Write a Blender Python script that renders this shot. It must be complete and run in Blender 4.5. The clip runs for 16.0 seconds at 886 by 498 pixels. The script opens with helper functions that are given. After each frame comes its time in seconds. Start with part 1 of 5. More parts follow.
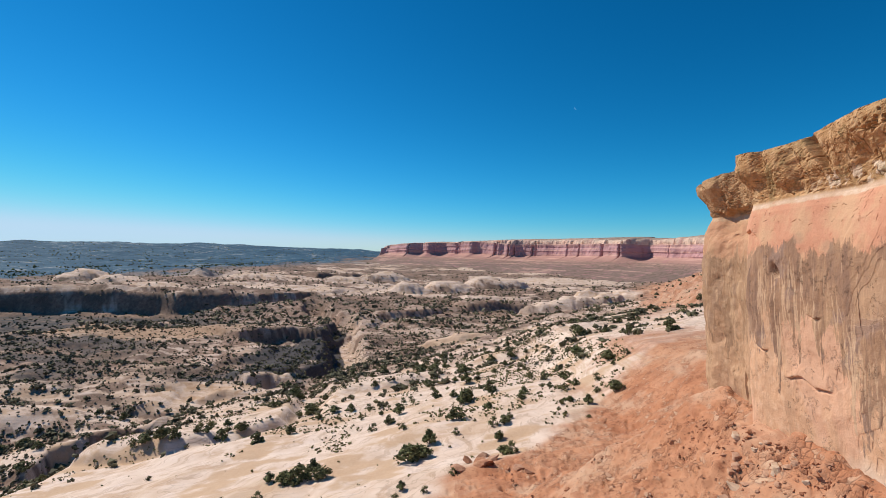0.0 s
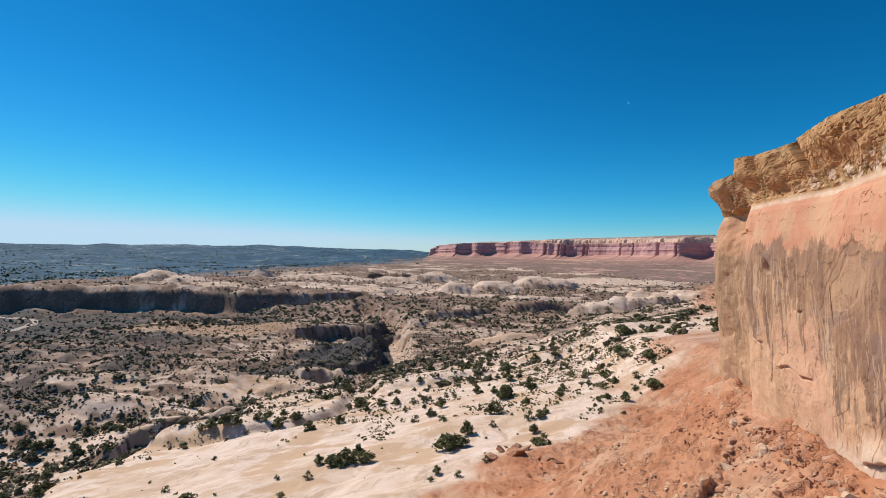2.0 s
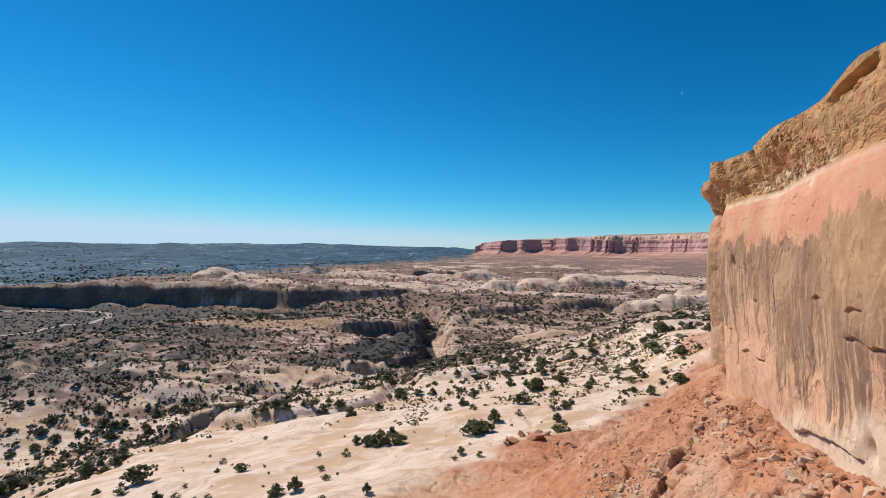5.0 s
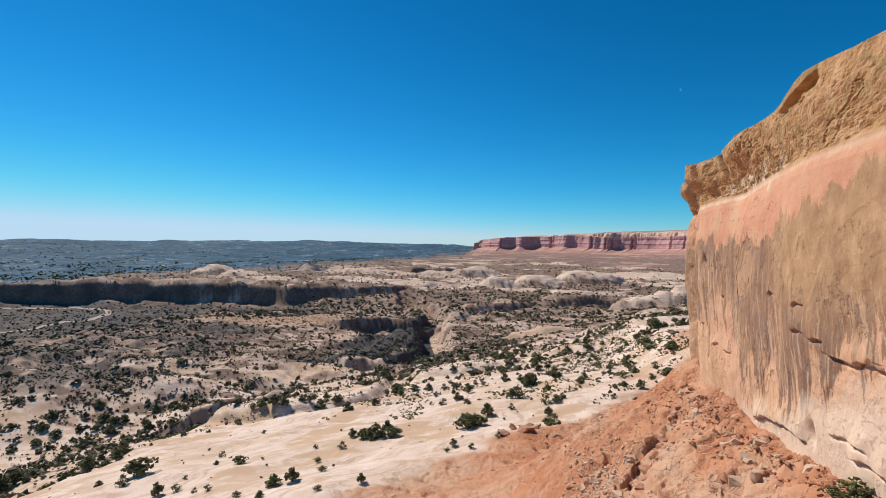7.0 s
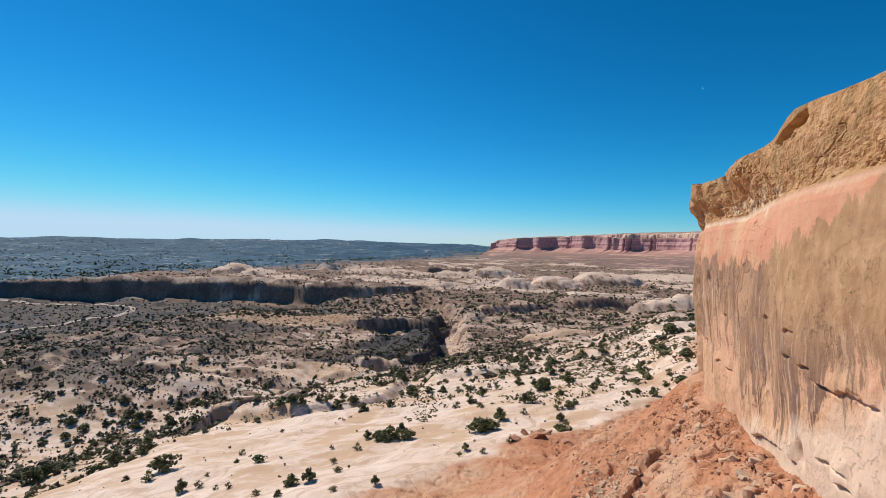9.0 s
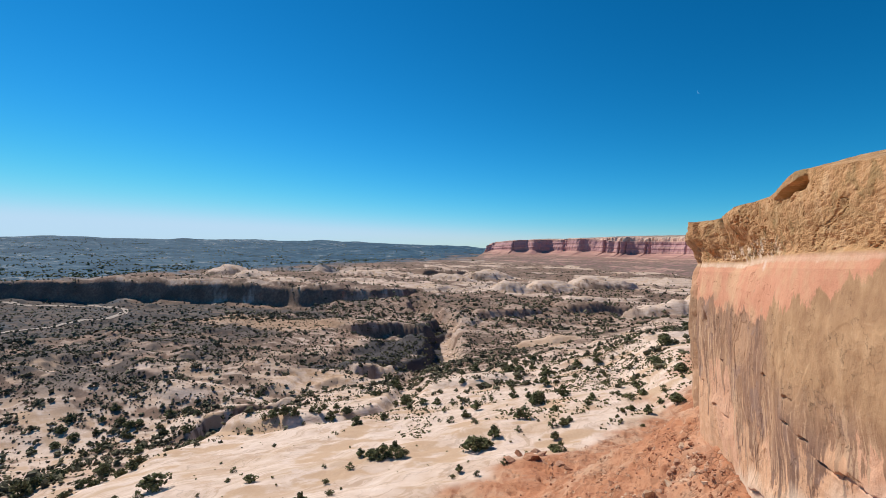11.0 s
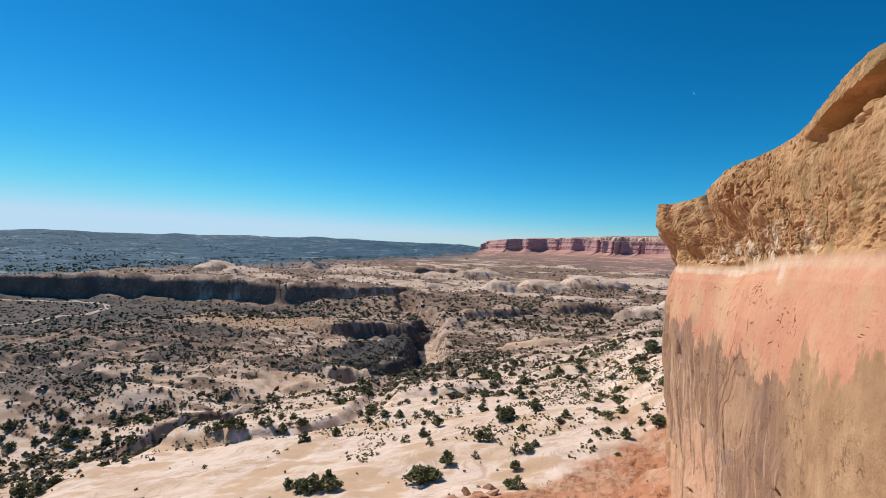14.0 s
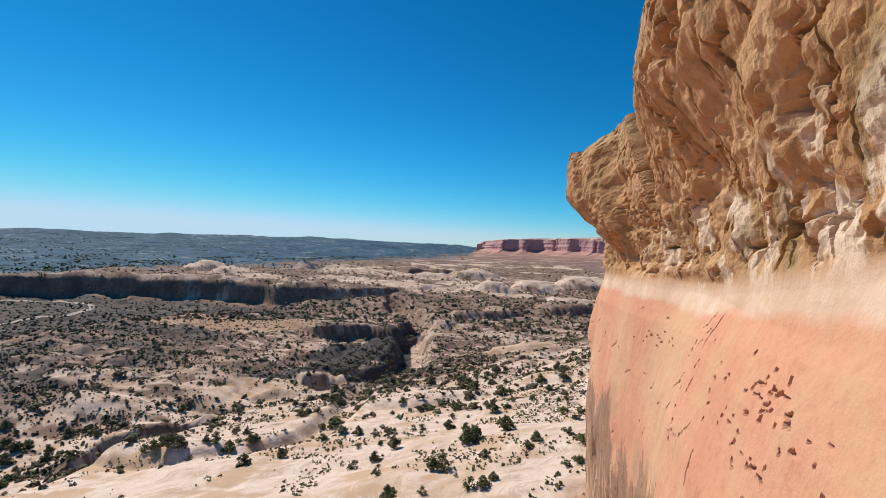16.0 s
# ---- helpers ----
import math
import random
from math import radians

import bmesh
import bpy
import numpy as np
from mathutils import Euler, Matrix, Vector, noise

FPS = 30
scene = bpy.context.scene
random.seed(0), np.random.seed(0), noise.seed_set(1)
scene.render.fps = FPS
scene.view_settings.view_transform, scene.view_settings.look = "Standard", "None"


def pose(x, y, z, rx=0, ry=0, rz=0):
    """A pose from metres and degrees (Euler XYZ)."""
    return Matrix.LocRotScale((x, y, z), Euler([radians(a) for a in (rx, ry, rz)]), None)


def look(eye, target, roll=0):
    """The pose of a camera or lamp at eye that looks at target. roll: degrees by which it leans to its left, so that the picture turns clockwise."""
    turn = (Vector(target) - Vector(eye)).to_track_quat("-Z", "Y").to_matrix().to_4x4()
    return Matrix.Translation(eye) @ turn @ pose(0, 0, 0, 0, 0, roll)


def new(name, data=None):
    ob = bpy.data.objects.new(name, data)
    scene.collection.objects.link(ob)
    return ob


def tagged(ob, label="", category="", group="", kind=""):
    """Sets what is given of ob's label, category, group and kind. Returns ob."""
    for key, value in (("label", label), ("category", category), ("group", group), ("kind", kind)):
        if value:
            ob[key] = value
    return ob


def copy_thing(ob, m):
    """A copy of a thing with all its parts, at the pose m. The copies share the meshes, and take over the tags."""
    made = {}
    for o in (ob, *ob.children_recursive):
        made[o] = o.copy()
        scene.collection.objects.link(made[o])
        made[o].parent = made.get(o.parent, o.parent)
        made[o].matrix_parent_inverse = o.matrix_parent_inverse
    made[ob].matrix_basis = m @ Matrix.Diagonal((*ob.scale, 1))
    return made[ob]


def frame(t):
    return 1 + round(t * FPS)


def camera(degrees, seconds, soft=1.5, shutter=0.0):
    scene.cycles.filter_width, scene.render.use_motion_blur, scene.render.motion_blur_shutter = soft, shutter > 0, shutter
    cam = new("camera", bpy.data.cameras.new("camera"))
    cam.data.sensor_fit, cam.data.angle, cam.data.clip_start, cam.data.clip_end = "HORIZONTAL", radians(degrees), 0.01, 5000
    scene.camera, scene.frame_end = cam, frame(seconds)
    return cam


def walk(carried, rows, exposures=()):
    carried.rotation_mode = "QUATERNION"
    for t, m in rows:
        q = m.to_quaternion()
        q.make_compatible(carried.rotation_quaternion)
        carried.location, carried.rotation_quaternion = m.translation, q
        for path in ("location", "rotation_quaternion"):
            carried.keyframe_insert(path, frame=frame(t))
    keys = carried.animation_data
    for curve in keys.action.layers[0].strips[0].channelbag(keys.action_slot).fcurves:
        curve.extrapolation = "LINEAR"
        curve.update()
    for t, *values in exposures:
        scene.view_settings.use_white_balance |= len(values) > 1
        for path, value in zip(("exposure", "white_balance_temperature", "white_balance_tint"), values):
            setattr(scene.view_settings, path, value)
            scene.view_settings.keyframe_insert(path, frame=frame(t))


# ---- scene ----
cam = camera(86, 16.0, soft=0.68)
PATH = [
    (0, look((0.00, -0.00, 80.00), (0.00, 100.00, 80.59), 0.76)),
    (0.5, look((0.71, -1.09, 80.02), (-2.10, 98.87, 80.62), 0.62)),
    (1, look((1.46, -2.13, 80.01), (-3.84, 97.72, 80.60), 0.52)),
    (1.5, look((2.13, -3.29, 79.96), (-5.79, 96.39, 80.51), 0.53)),
    (2, look((2.77, -4.52, 79.99), (-7.58, 94.94, 80.53), 0.37)),
    (2.5, look((3.45, -5.68, 79.97), (-9.05, 93.54, 80.44), 0.31)),
    (3, look((4.28, -6.69, 79.98), (-10.68, 92.19, 80.40), 0.20)),
    (3.5, look((5.12, -7.63, 79.98), (-12.26, 90.85, 80.25), 0.20)),
    (4, look((5.90, -8.48, 79.98), (-13.01, 89.72, 80.14), 0.14)),
    (6.5, look((8.46, -11.65, 80.11), (-11.60, 86.31, 79.60), 0.08)),
    (7, look((8.65, -11.91, 80.16), (-10.93, 86.15, 79.48), 0.10)),
    (7.5, look((8.90, -12.03, 80.19), (-11.48, 85.87, 79.51), 0.11)),
    (8, look((9.13, -12.26, 80.29), (-12.92, 85.27, 79.50), 0.13)),
    (8.5, look((9.46, -12.90, 80.78), (-13.48, 84.43, 79.87), 0.25)),
    (9, look((9.53, -13.54, 81.65), (-13.48, 83.77, 80.88), 0.47)),
    (11.5, look((9.50, -12.17, 85.16), (-12.43, 85.39, 84.67), 0.84)),
    (12, look((10.38, -9.63, 85.11), (-11.43, 87.96, 84.51), 0.86)),
    (12.5, look((11.49, -6.63, 84.99), (-10.43, 90.93, 84.25), 0.95)),
    (13, look((12.75, -3.29, 84.89), (-9.36, 94.23, 84.07), 1.12)),
    (13.5, look((13.97, 0.16, 84.78), (-7.46, 97.83, 83.92), 1.34)),
    (14, look((15.27, 3.74, 84.72), (-5.92, 101.46, 83.86), 1.43)),
    (14.5, look((16.64, 7.43, 84.64), (-4.27, 105.21, 83.83), 1.59)),
    (15, look((18.06, 11.34, 84.66), (-2.68, 109.16, 83.80), 1.62)),
    (15.5, look((19.58, 15.34, 84.62), (-1.27, 113.14, 83.71), 1.71)),
    (16, look((21.23, 19.31, 84.55), (0.55, 117.15, 83.76), 1.60)),
]
walk(cam, PATH)

# ---------- light ----------
SUN_AZ, SUN_EL = radians(-58), radians(44)      # azimuth from +y, positive towards +x
sun_dir = Vector((math.sin(SUN_AZ) * math.cos(SUN_EL), math.cos(SUN_AZ) * math.cos(SUN_EL), math.sin(SUN_EL)))
world = bpy.data.worlds.new("sky")
scene.world = world
world.use_nodes = True
wn = world.node_tree.nodes
wn.clear()
sky = wn.new("ShaderNodeTexSky")
sky.sky_type, sky.sun_disc = "NISHITA", False
sky.sun_elevation, sky.sun_rotation = SUN_EL, SUN_AZ
sky.altitude, sky.air_density, sky.dust_density, sky.ozone_density = 1500, 1.0, 0.0, 4.0
# the deep desert blue: each channel of the sky is steepened a little
split, join = wn.new("ShaderNodeSeparateColor"), wn.new("ShaderNodeCombineColor")
world.node_tree.links.new(sky.outputs[0], split.inputs[0])
for k, (gain, power) in enumerate(((0.68, 2.8), (0.70, 1.24), (0.82, 1.17))):
    unit, steep, lift = (wn.new("ShaderNodeMath") for _ in range(3))
    unit.operation, steep.operation, lift.operation = "MULTIPLY", "POWER", "MULTIPLY"
    unit.inputs[1].default_value, steep.inputs[1].default_value, lift.inputs[1].default_value = 0.13, power, gain
    world.node_tree.links.new(split.outputs[k], unit.inputs[0])
    world.node_tree.links.new(unit.outputs[0], steep.inputs[0])
    world.node_tree.links.new(steep.outputs[0], lift.inputs[0])
    limit = wn.new("ShaderNodeMath")                     # clear dry air: no white band at the horizon
    limit.operation = "SMOOTH_MIN"
    limit.inputs[1].default_value, limit.inputs[2].default_value = (0.50, 0.71, 0.90)[k], 0.30
    world.node_tree.links.new(lift.outputs[0], limit.inputs[0])
    world.node_tree.links.new(limit.outputs[0], join.inputs[k])
bg = wn.new("ShaderNodeBackground")
bg.inputs["Strength"].default_value = 1.0
wout = wn.new("ShaderNodeOutputWorld")
world.node_tree.links.new(join.outputs[0], bg.inputs[0])
world.node_tree.links.new(bg.outputs[0], wout.inputs[0])
sun = new("sun", bpy.data.lights.new("sun", "SUN"))
sun.data.energy, sun.data.angle, sun.data.color = 5.0, radians(0.53), (1.0, 0.91, 0.78)
sun.matrix_world = look((0, 0, 300), Vector((0, 0, 300)) - sun_dir)

# ---------- noise in numpy ----------
_tab = np.random.RandomState(7).rand(65536).astype(np.float32)


def lattice(ix, iy, iz, seed):
    h = (ix * 374761393 + iy * 668265263 + iz * 2147483647 * 3 + seed * 1274126177) & 0xFFFFFFFF
    h = ((h ^ (h >> 13)) * 1274126177) & 0xFFFFFFFF
    return _tab[(h ^ (h >> 16)) & 65535]


def vnoise(x, y, z=0.0, seed=0):
    """Smooth value noise, -1 to 1."""
    x, y, z = np.broadcast_arrays(np.asarray(x, float), np.asarray(y, float), np.asarray(z, float))
    fx, fy, fz = np.floor(x), np.floor(y), np.floor(z)
    ix, iy, iz = fx.astype(np.int64), fy.astype(np.int64), fz.astype(np.int64)
    u, v, w = x - fx, y - fy, z - fz
    u, v, w = (q * q * q * (q * (q * 6 - 15) + 10) for q in (u, v, w))
    flat = not np.any(z)
    total = 0
    for k in ((0,) if flat else (0, 1)):
        a = lattice(ix, iy, iz + k, seed) * (1 - u) + lattice(ix + 1, iy, iz + k, seed) * u
        b = lattice(ix, iy + 1, iz + k, seed) * (1 - u) + lattice(ix + 1, iy + 1, iz + k, seed) * u
        c = a * (1 - v) + b * v
        total = total + c * (1 if flat else ((1 - w) if k == 0 else w))
    return total * 2 - 1


def fbm(x, y, z=0.0, octaves=4, seed=0, gain=0.5):
    total, amp, norm = 0, 1.0, 0
    for k in range(octaves):
        f = 2.03 ** k
        total = total + amp * vnoise(np.asarray(x) * f + 17.3 * k, np.asarray(y) * f - 9.1 * k, np.asarray(z) * f, seed + k)
        norm += amp
        amp *= gain
    return total / norm


def cells(x, y, seed=0):
    """Cellular noise: distance to the nearest and second nearest point, and the nearest cell's random value."""
    fx, fy = np.floor(x), np.floor(y)
    ix, iy = fx.astype(np.int64), fy.astype(np.int64)
    d1, d2, val = np.full(np.shape(x), 9.0), np.full(np.shape(x), 9.0), np.zeros(np.shape(x))
    for dx in (-1, 0, 1):
        for dy in (-1, 0, 1):
            px = fx + dx + lattice(ix + dx, iy + dy, 0, seed + 1)
            py = fy + dy + lattice(ix + dx, iy + dy, 0, seed + 2)
            d = np.hypot(x - px, y - py)
            r = lattice(ix + dx, iy + dy, 0, seed + 3)
            near = d < d1
            d2 = np.where(near, d1, np.minimum(d2, d))
            val = np.where(near, r, val)
            d1 = np.where(near, d, d1)
    return d1, d2, val


def facets(x, y, seed=0, tilt=1.0):
    """Tilted flat pieces with sharp edges, and the distance to the joint between them."""
    fx, fy = np.floor(x), np.floor(y)
    ix, iy = fx.astype(np.int64), fy.astype(np.int64)
    d1, d2, h = np.full(np.shape(x), 9.0), np.full(np.shape(x), 9.0), np.zeros(np.shape(x))
    for dx in (-1, 0, 1):
        for dy in (-1, 0, 1):
            a, b = ix + dx, iy + dy
            qx, qy = x - (fx + dx + lattice(a, b, 0, seed + 1)), y - (fy + dy + lattice(a, b, 0, seed + 2))
            d = np.abs(qx) * 0.6 + np.hypot(qx, qy)
            k = lattice(a, b, 0, seed + 3) - 0.5 + tilt * (qx * (lattice(a, b, 0, seed + 4) - 0.5) + qy * (lattice(a, b, 0, seed + 5) - 0.5))
            near = d < d1
            d2 = np.where(near, d1, np.minimum(d2, d))
            h = np.where(near, k, h)
            d1 = np.where(near, d, d1)
    return h, d2 - d1


def chunks(x, y, seed=0, steep=1.0):
    """Angular lumps: the upper envelope of turned and tilted pyramids, with creases between them."""
    fx, fy = np.floor(x), np.floor(y)
    ix, iy = fx.astype(np.int64), fy.astype(np.int64)
    best = np.full(np.shape(x), -9.0)
    for dx in (-1, 0, 1):
        for dy in (-1, 0, 1):
            a, b = ix + dx, iy + dy
            qx, qy = x - (fx + dx + lattice(a, b, 0, seed + 1)), y - (fy + dy + lattice(a, b, 0, seed + 2))
            turn = 6.28 * lattice(a, b, 0, seed + 3)
            cs, sn = np.cos(turn), np.sin(turn)
            ux, uy = cs * qx + sn * qy, cs * qy - sn * qx
            h = 0.8 * lattice(a, b, 0, seed + 4) - steep * np.maximum(np.maximum(ux, -0.45 * ux), np.maximum(1.2 * uy, -0.7 * uy))
            best = np.maximum(best, h)
    return best - 0.25


def sstep(a, b, x):
    q = np.clip((x - a) / (b - a), 0, 1)
    return q * q * (3 - 2 * q)


def smax(a, b, k):
    h = np.clip(0.5 + 0.5 * (a - b) / k, 0, 1)
    return b * (1 - h) + a * h + k * h * (1 - h)


def along(x, y, line):
    """Distance to a polyline, the share of its length at the foot point, and the signed side (positive: right of its run)."""
    best, share, side = np.full(np.shape(x), 1e9), np.zeros(np.shape(x)), np.zeros(np.shape(x))
    lens = [math.dist(a, b) for a, b in zip(line, line[1:])]
    run, whole = 0.0, sum(lens)
    for (ax, ay), (bx, by), ln in zip(line, line[1:], lens):
        ux, uy = (bx - ax) / ln, (by - ay) / ln
        s = np.clip((x - ax) * ux + (y - ay) * uy, 0, ln)
        d = np.hypot(x - ax - s * ux, y - ay - s * uy)
        near = d < best
        best = np.where(near, d, best)
        share = np.where(near, (run + s) / whole, share)
        side = np.where(near, (x - ax) * uy - (y - ay) * ux, side)
        run += ln
    return best, share, np.sign(side) * best


# ---------- materials ----------
def material(name):
    m = bpy.data.materials.new(name)
    m.use_nodes = True
    t = m.node_tree
    bsdf = t.nodes["Principled BSDF"]
    bsdf.inputs["Specular IOR Level"].default_value = 0.2
    return m, t, bsdf


def node(t, kind, **settings):
    n = t.nodes.new(kind)
    for key, value in settings.items():
        if key in ("operation", "blend_type", "data_type", "feature", "attribute_name", "noise_dimensions", "interpolation", "clamp_factor"):
            if key == "operation":
                n.operation = value
            elif key == "blend_type":
                n.blend_type = value
            elif key == "data_type":
                n.data_type = value
            elif key == "feature":
                n.feature = value
            elif key == "attribute_name":
                n.attribute_name = value
        else:
            n.inputs[key.replace("_", " ")].default_value = value
    return n


def texco(t):
    return t.nodes.new("ShaderNodeNewGeometry").outputs["Position"]


def scaled(t, src, sx, sy, sz):
    n = t.nodes.new("ShaderNodeVectorMath")
    n.operation = "MULTIPLY"
    n.inputs[1].default_value = (sx, sy, sz)
    t.links.new(src, n.inputs[0])
    return n.outputs[0]


def noise_of(t, vec, scale, detail=4, rough=0.6):
    n = t.nodes.new("ShaderNodeTexNoise")
    n.inputs["Scale"].default_value, n.inputs["Detail"].default_value, n.inputs["Roughness"].default_value = scale, detail, rough
    t.links.new(vec, n.inputs["Vector"])
    return n.outputs["Fac"]


def ramp(t, src, stops):
    n = t.nodes.new("ShaderNodeValToRGB")
    els = n.color_ramp.elements
    while len(els) < len(stops):
        els.new(0.5)
    for e, (p, c) in zip(els, stops):
        e.position, e.color = p, (*c, 1) if len(c) == 3 else c
    t.links.new(src, n.inputs[0])
    return n.outputs[0]


def fac(t, src, lo, hi):
    n = t.nodes.new("ShaderNodeMapRange")
    n.inputs["From Min"].default_value, n.inputs["From Max"].default_value = lo, hi
    t.links.new(src, n.inputs["Value"])
    return n.outputs[0]


def blend(t, f, a, b, kind="MIX"):
    n = t.nodes.new("ShaderNodeMix")
    n.data_type, n.blend_type = "RGBA", kind
    for sock, v in ((n.inputs[0], f), (n.inputs[6], a), (n.inputs[7], b)):
        if isinstance(v, (int, float)):
            sock.default_value = v
        elif isinstance(v, tuple):
            sock.default_value = (*v, 1)
        else:
            t.links.new(v, sock)
    return n.outputs[2]


def calc(t, op, a, b=0.0):
    n = t.nodes.new("ShaderNodeMath")
    n.operation = op
    for sock, v in ((n.inputs[0], a), (n.inputs[1], b)):
        if isinstance(v, (int, float)):
            sock.default_value = v
        else:
            t.links.new(v, sock)
    return n.outputs[0]


def bumped(t, bsdf, height, strength, distance):
    n = t.nodes.new("ShaderNodeBump")
    n.inputs["Strength"].default_value, n.inputs["Distance"].default_value = strength, distance
    t.links.new(height, n.inputs["Height"])
    t.links.new(n.outputs[0], bsdf.inputs["Normal"])


def attr(t, name):
    n = t.nodes.new("ShaderNodeAttribute")
    n.attribute_name = name
    return n.outputs["Fac"]


def ground_material():
    m, t, b = material("desert_ground")
    p = texco(t)
    n_big, n_mid, n_fine = noise_of(t, p, 0.03, 5), noise_of(t, p, 0.25, 5), noise_of(t, p, 1.6, 6, 0.7)
    beds = noise_of(t, scaled(t, p, 0.02, 0.02, 1.0), 0.8, 4)
    soil = ramp(t, n_mid, [(0.25, (0.16, 0.10, 0.075)), (0.5, (0.27, 0.175, 0.13)), (0.75, (0.41, 0.285, 0.215))])
    scrub = ramp(t, n_fine, [(0.4, (0.085, 0.064, 0.05)), (0.62, (0.235, 0.16, 0.12))])
    soil = blend(t, fac(t, n_big, 0.4, 0.65), soil, scrub)
    rock = ramp(t, n_mid, [(0.2, (0.53, 0.39, 0.295)), (0.5, (0.67, 0.525, 0.435)), (0.8, (0.74, 0.615, 0.535))])
    rock = blend(t, fac(t, beds, 0.52, 0.7), rock, (0.50, 0.35, 0.235))
    rock = blend(t, fac(t, n_big, 0.55, 0.75), rock, (0.55, 0.385, 0.265))
    vor = t.nodes.new("ShaderNodeTexVoronoi")
    vor.feature = "DISTANCE_TO_EDGE"
    vor.inputs["Scale"].default_value = 0.09
    warp = t.nodes.new("ShaderNodeVectorMath")
    warp.operation = "ADD"
    wob = t.nodes.new("ShaderNodeTexNoise")
    wob.inputs["Scale"].default_value, wob.inputs["Detail"].default_value = 0.12, 5
    t.links.new(p, wob.inputs["Vector"])
    t.links.new(p, warp.inputs[0])
    t.links.new(scaled(t, wob.outputs["Color"], 14, 14, 14), warp.inputs[1])
    t.links.new(warp.outputs[0], vor.inputs["Vector"])
    crack = calc(t, "MULTIPLY", fac(t, vor.outputs["Distance"], 0.018, 0.004), fac(t, n_big, 0.42, 0.55))
    rock = blend(t, calc(t, "MULTIPLY", crack, 0.32), rock, (0.26, 0.18, 0.13))
    lines = noise_of(t, scaled(t, p, 0.10, 0.10, 3.2), 1.0, 4, 0.7)
    rock = blend(t, calc(t, "MULTIPLY", fac(t, lines, 0.55, 0.59), 0.5), rock, (0.42, 0.29, 0.205))
    stain = noise_of(t, scaled(t, p, 0.07, 0.11, 0.11), 1.0, 7, 0.68)
    rock = blend(t, calc(t, "MULTIPLY", fac(t, stain, 0.55, 0.60), 0.55), rock, (0.47, 0.31, 0.205))
    rock = blend(t, calc(t, "MULTIPLY", fac(t, stain, 0.42, 0.37), 0.6), rock, (0.68, 0.55, 0.49))
    speck = calc(t, "MULTIPLY", fac(t, noise_of(t, p, 3.5, 3, 0.8), 0.62, 0.70), fac(t, n_mid, 0.42, 0.6))
    rock = blend(t, calc(t, "MULTIPLY", speck, 0.6), rock, (0.20, 0.15, 0.11))
    red = ramp(t, n_mid, [(0.2, (0.30, 0.115, 0.06)), (0.5, (0.445, 0.20, 0.108)), (0.8, (0.54, 0.295, 0.182))])
    red = blend(t, fac(t, n_big, 0.5, 0.7), red, (0.50, 0.285, 0.175))
    red = blend(t, calc(t, "MULTIPLY", fac(t, n_fine, 0.54, 0.66), 0.8), red, (0.26, 0.105, 0.058))
    red = blend(t, calc(t, "MULTIPLY", fac(t, noise_of(t, p, 0.10, 6, 0.6), 0.5, 0.62), 0.6), red, (0.55, 0.38, 0.265))
    runnel = noise_of(t, scaled(t, p, 0.55, 0.12, 0.3), 1.0, 6, 0.7)
    red = blend(t, calc(t, "MULTIPLY", fac(t, runnel, 0.54, 0.60), 0.5), red, (0.33, 0.135, 0.075))
    red = blend(t, calc(t, "MULTIPLY", fac(t, noise_of(t, p, 2.4, 3, 0.6), 0.66, 0.70), 0.75), red, (0.17, 0.075, 0.045))
    # stony rubble: small angular pieces with dark joints
    jitter = t.nodes.new("ShaderNodeVectorMath")
    jitter.operation = "ADD"
    t.links.new(p, jitter.inputs[0])
    t.links.new(scaled(t, wob.outputs["Color"], 4, 4, 4), jitter.inputs[1])
    stony = t.nodes.new("ShaderNodeTexVoronoi")
    stony.feature = "DISTANCE_TO_EDGE"
    stony.inputs["Scale"].default_value = 1.9
    t.links.new(jitter.outputs[0], stony.inputs["Vector"])
    pieces = t.nodes.new("ShaderNodeTexVoronoi")
    pieces.inputs["Scale"].default_value = 1.9
    t.links.new(jitter.outputs[0], pieces.inputs["Vector"])
    tone = t.nodes.new("ShaderNodeSeparateColor")
    t.links.new(pieces.outputs["Color"], tone.inputs[0])
    place = t.nodes.new("ShaderNodeSeparateXYZ")
    t.links.new(p, place.inputs[0])
    close = calc(t, "ADD", place.outputs[0], calc(t, "MULTIPLY", calc(t, "SUBTRACT", place.outputs[1], 30.0), 0.12))
    rubble = calc(t, "MULTIPLY", fac(t, noise_of(t, p, 0.45, 6, 0.7), 0.50, 0.58), fac(t, calc(t, "ADD", close, calc(t, "MULTIPLY", n_big, 5.0)), 13.5, 17.0))
    red = blend(t, calc(t, "MULTIPLY", rubble, calc(t, "MULTIPLY", fac(t, tone.outputs[0], 0.45, 1.0), 0.7)), red, (0.30, 0.125, 0.07))
    red = blend(t, calc(t, "MULTIPLY", rubble, calc(t, "MULTIPLY", fac(t, tone.outputs[1], 0.7, 1.0), 0.7)), red, (0.58, 0.40, 0.28))
    red = blend(t, calc(t, "MULTIPLY", calc(t, "MULTIPLY", rubble, 0.6), fac(t, stony.outputs["Distance"], 0.06, 0.015)), red, (0.14, 0.056, 0.034))
    tan = ramp(t, n_mid, [(0.3, (0.36, 0.22, 0.13)), (0.7, (0.50, 0.34, 0.22))])
    # distant woods: the blue haze before them is put into their colour
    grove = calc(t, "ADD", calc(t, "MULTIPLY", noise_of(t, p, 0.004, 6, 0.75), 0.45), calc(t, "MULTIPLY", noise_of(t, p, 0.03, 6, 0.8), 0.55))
    hazed_forest = ramp(t, grove, [(0.40, (0.014, 0.052, 0.095)), (0.50, (0.024, 0.085, 0.145)), (0.55, (0.05, 0.115, 0.17)), (0.60, (0.26, 0.28, 0.30))])
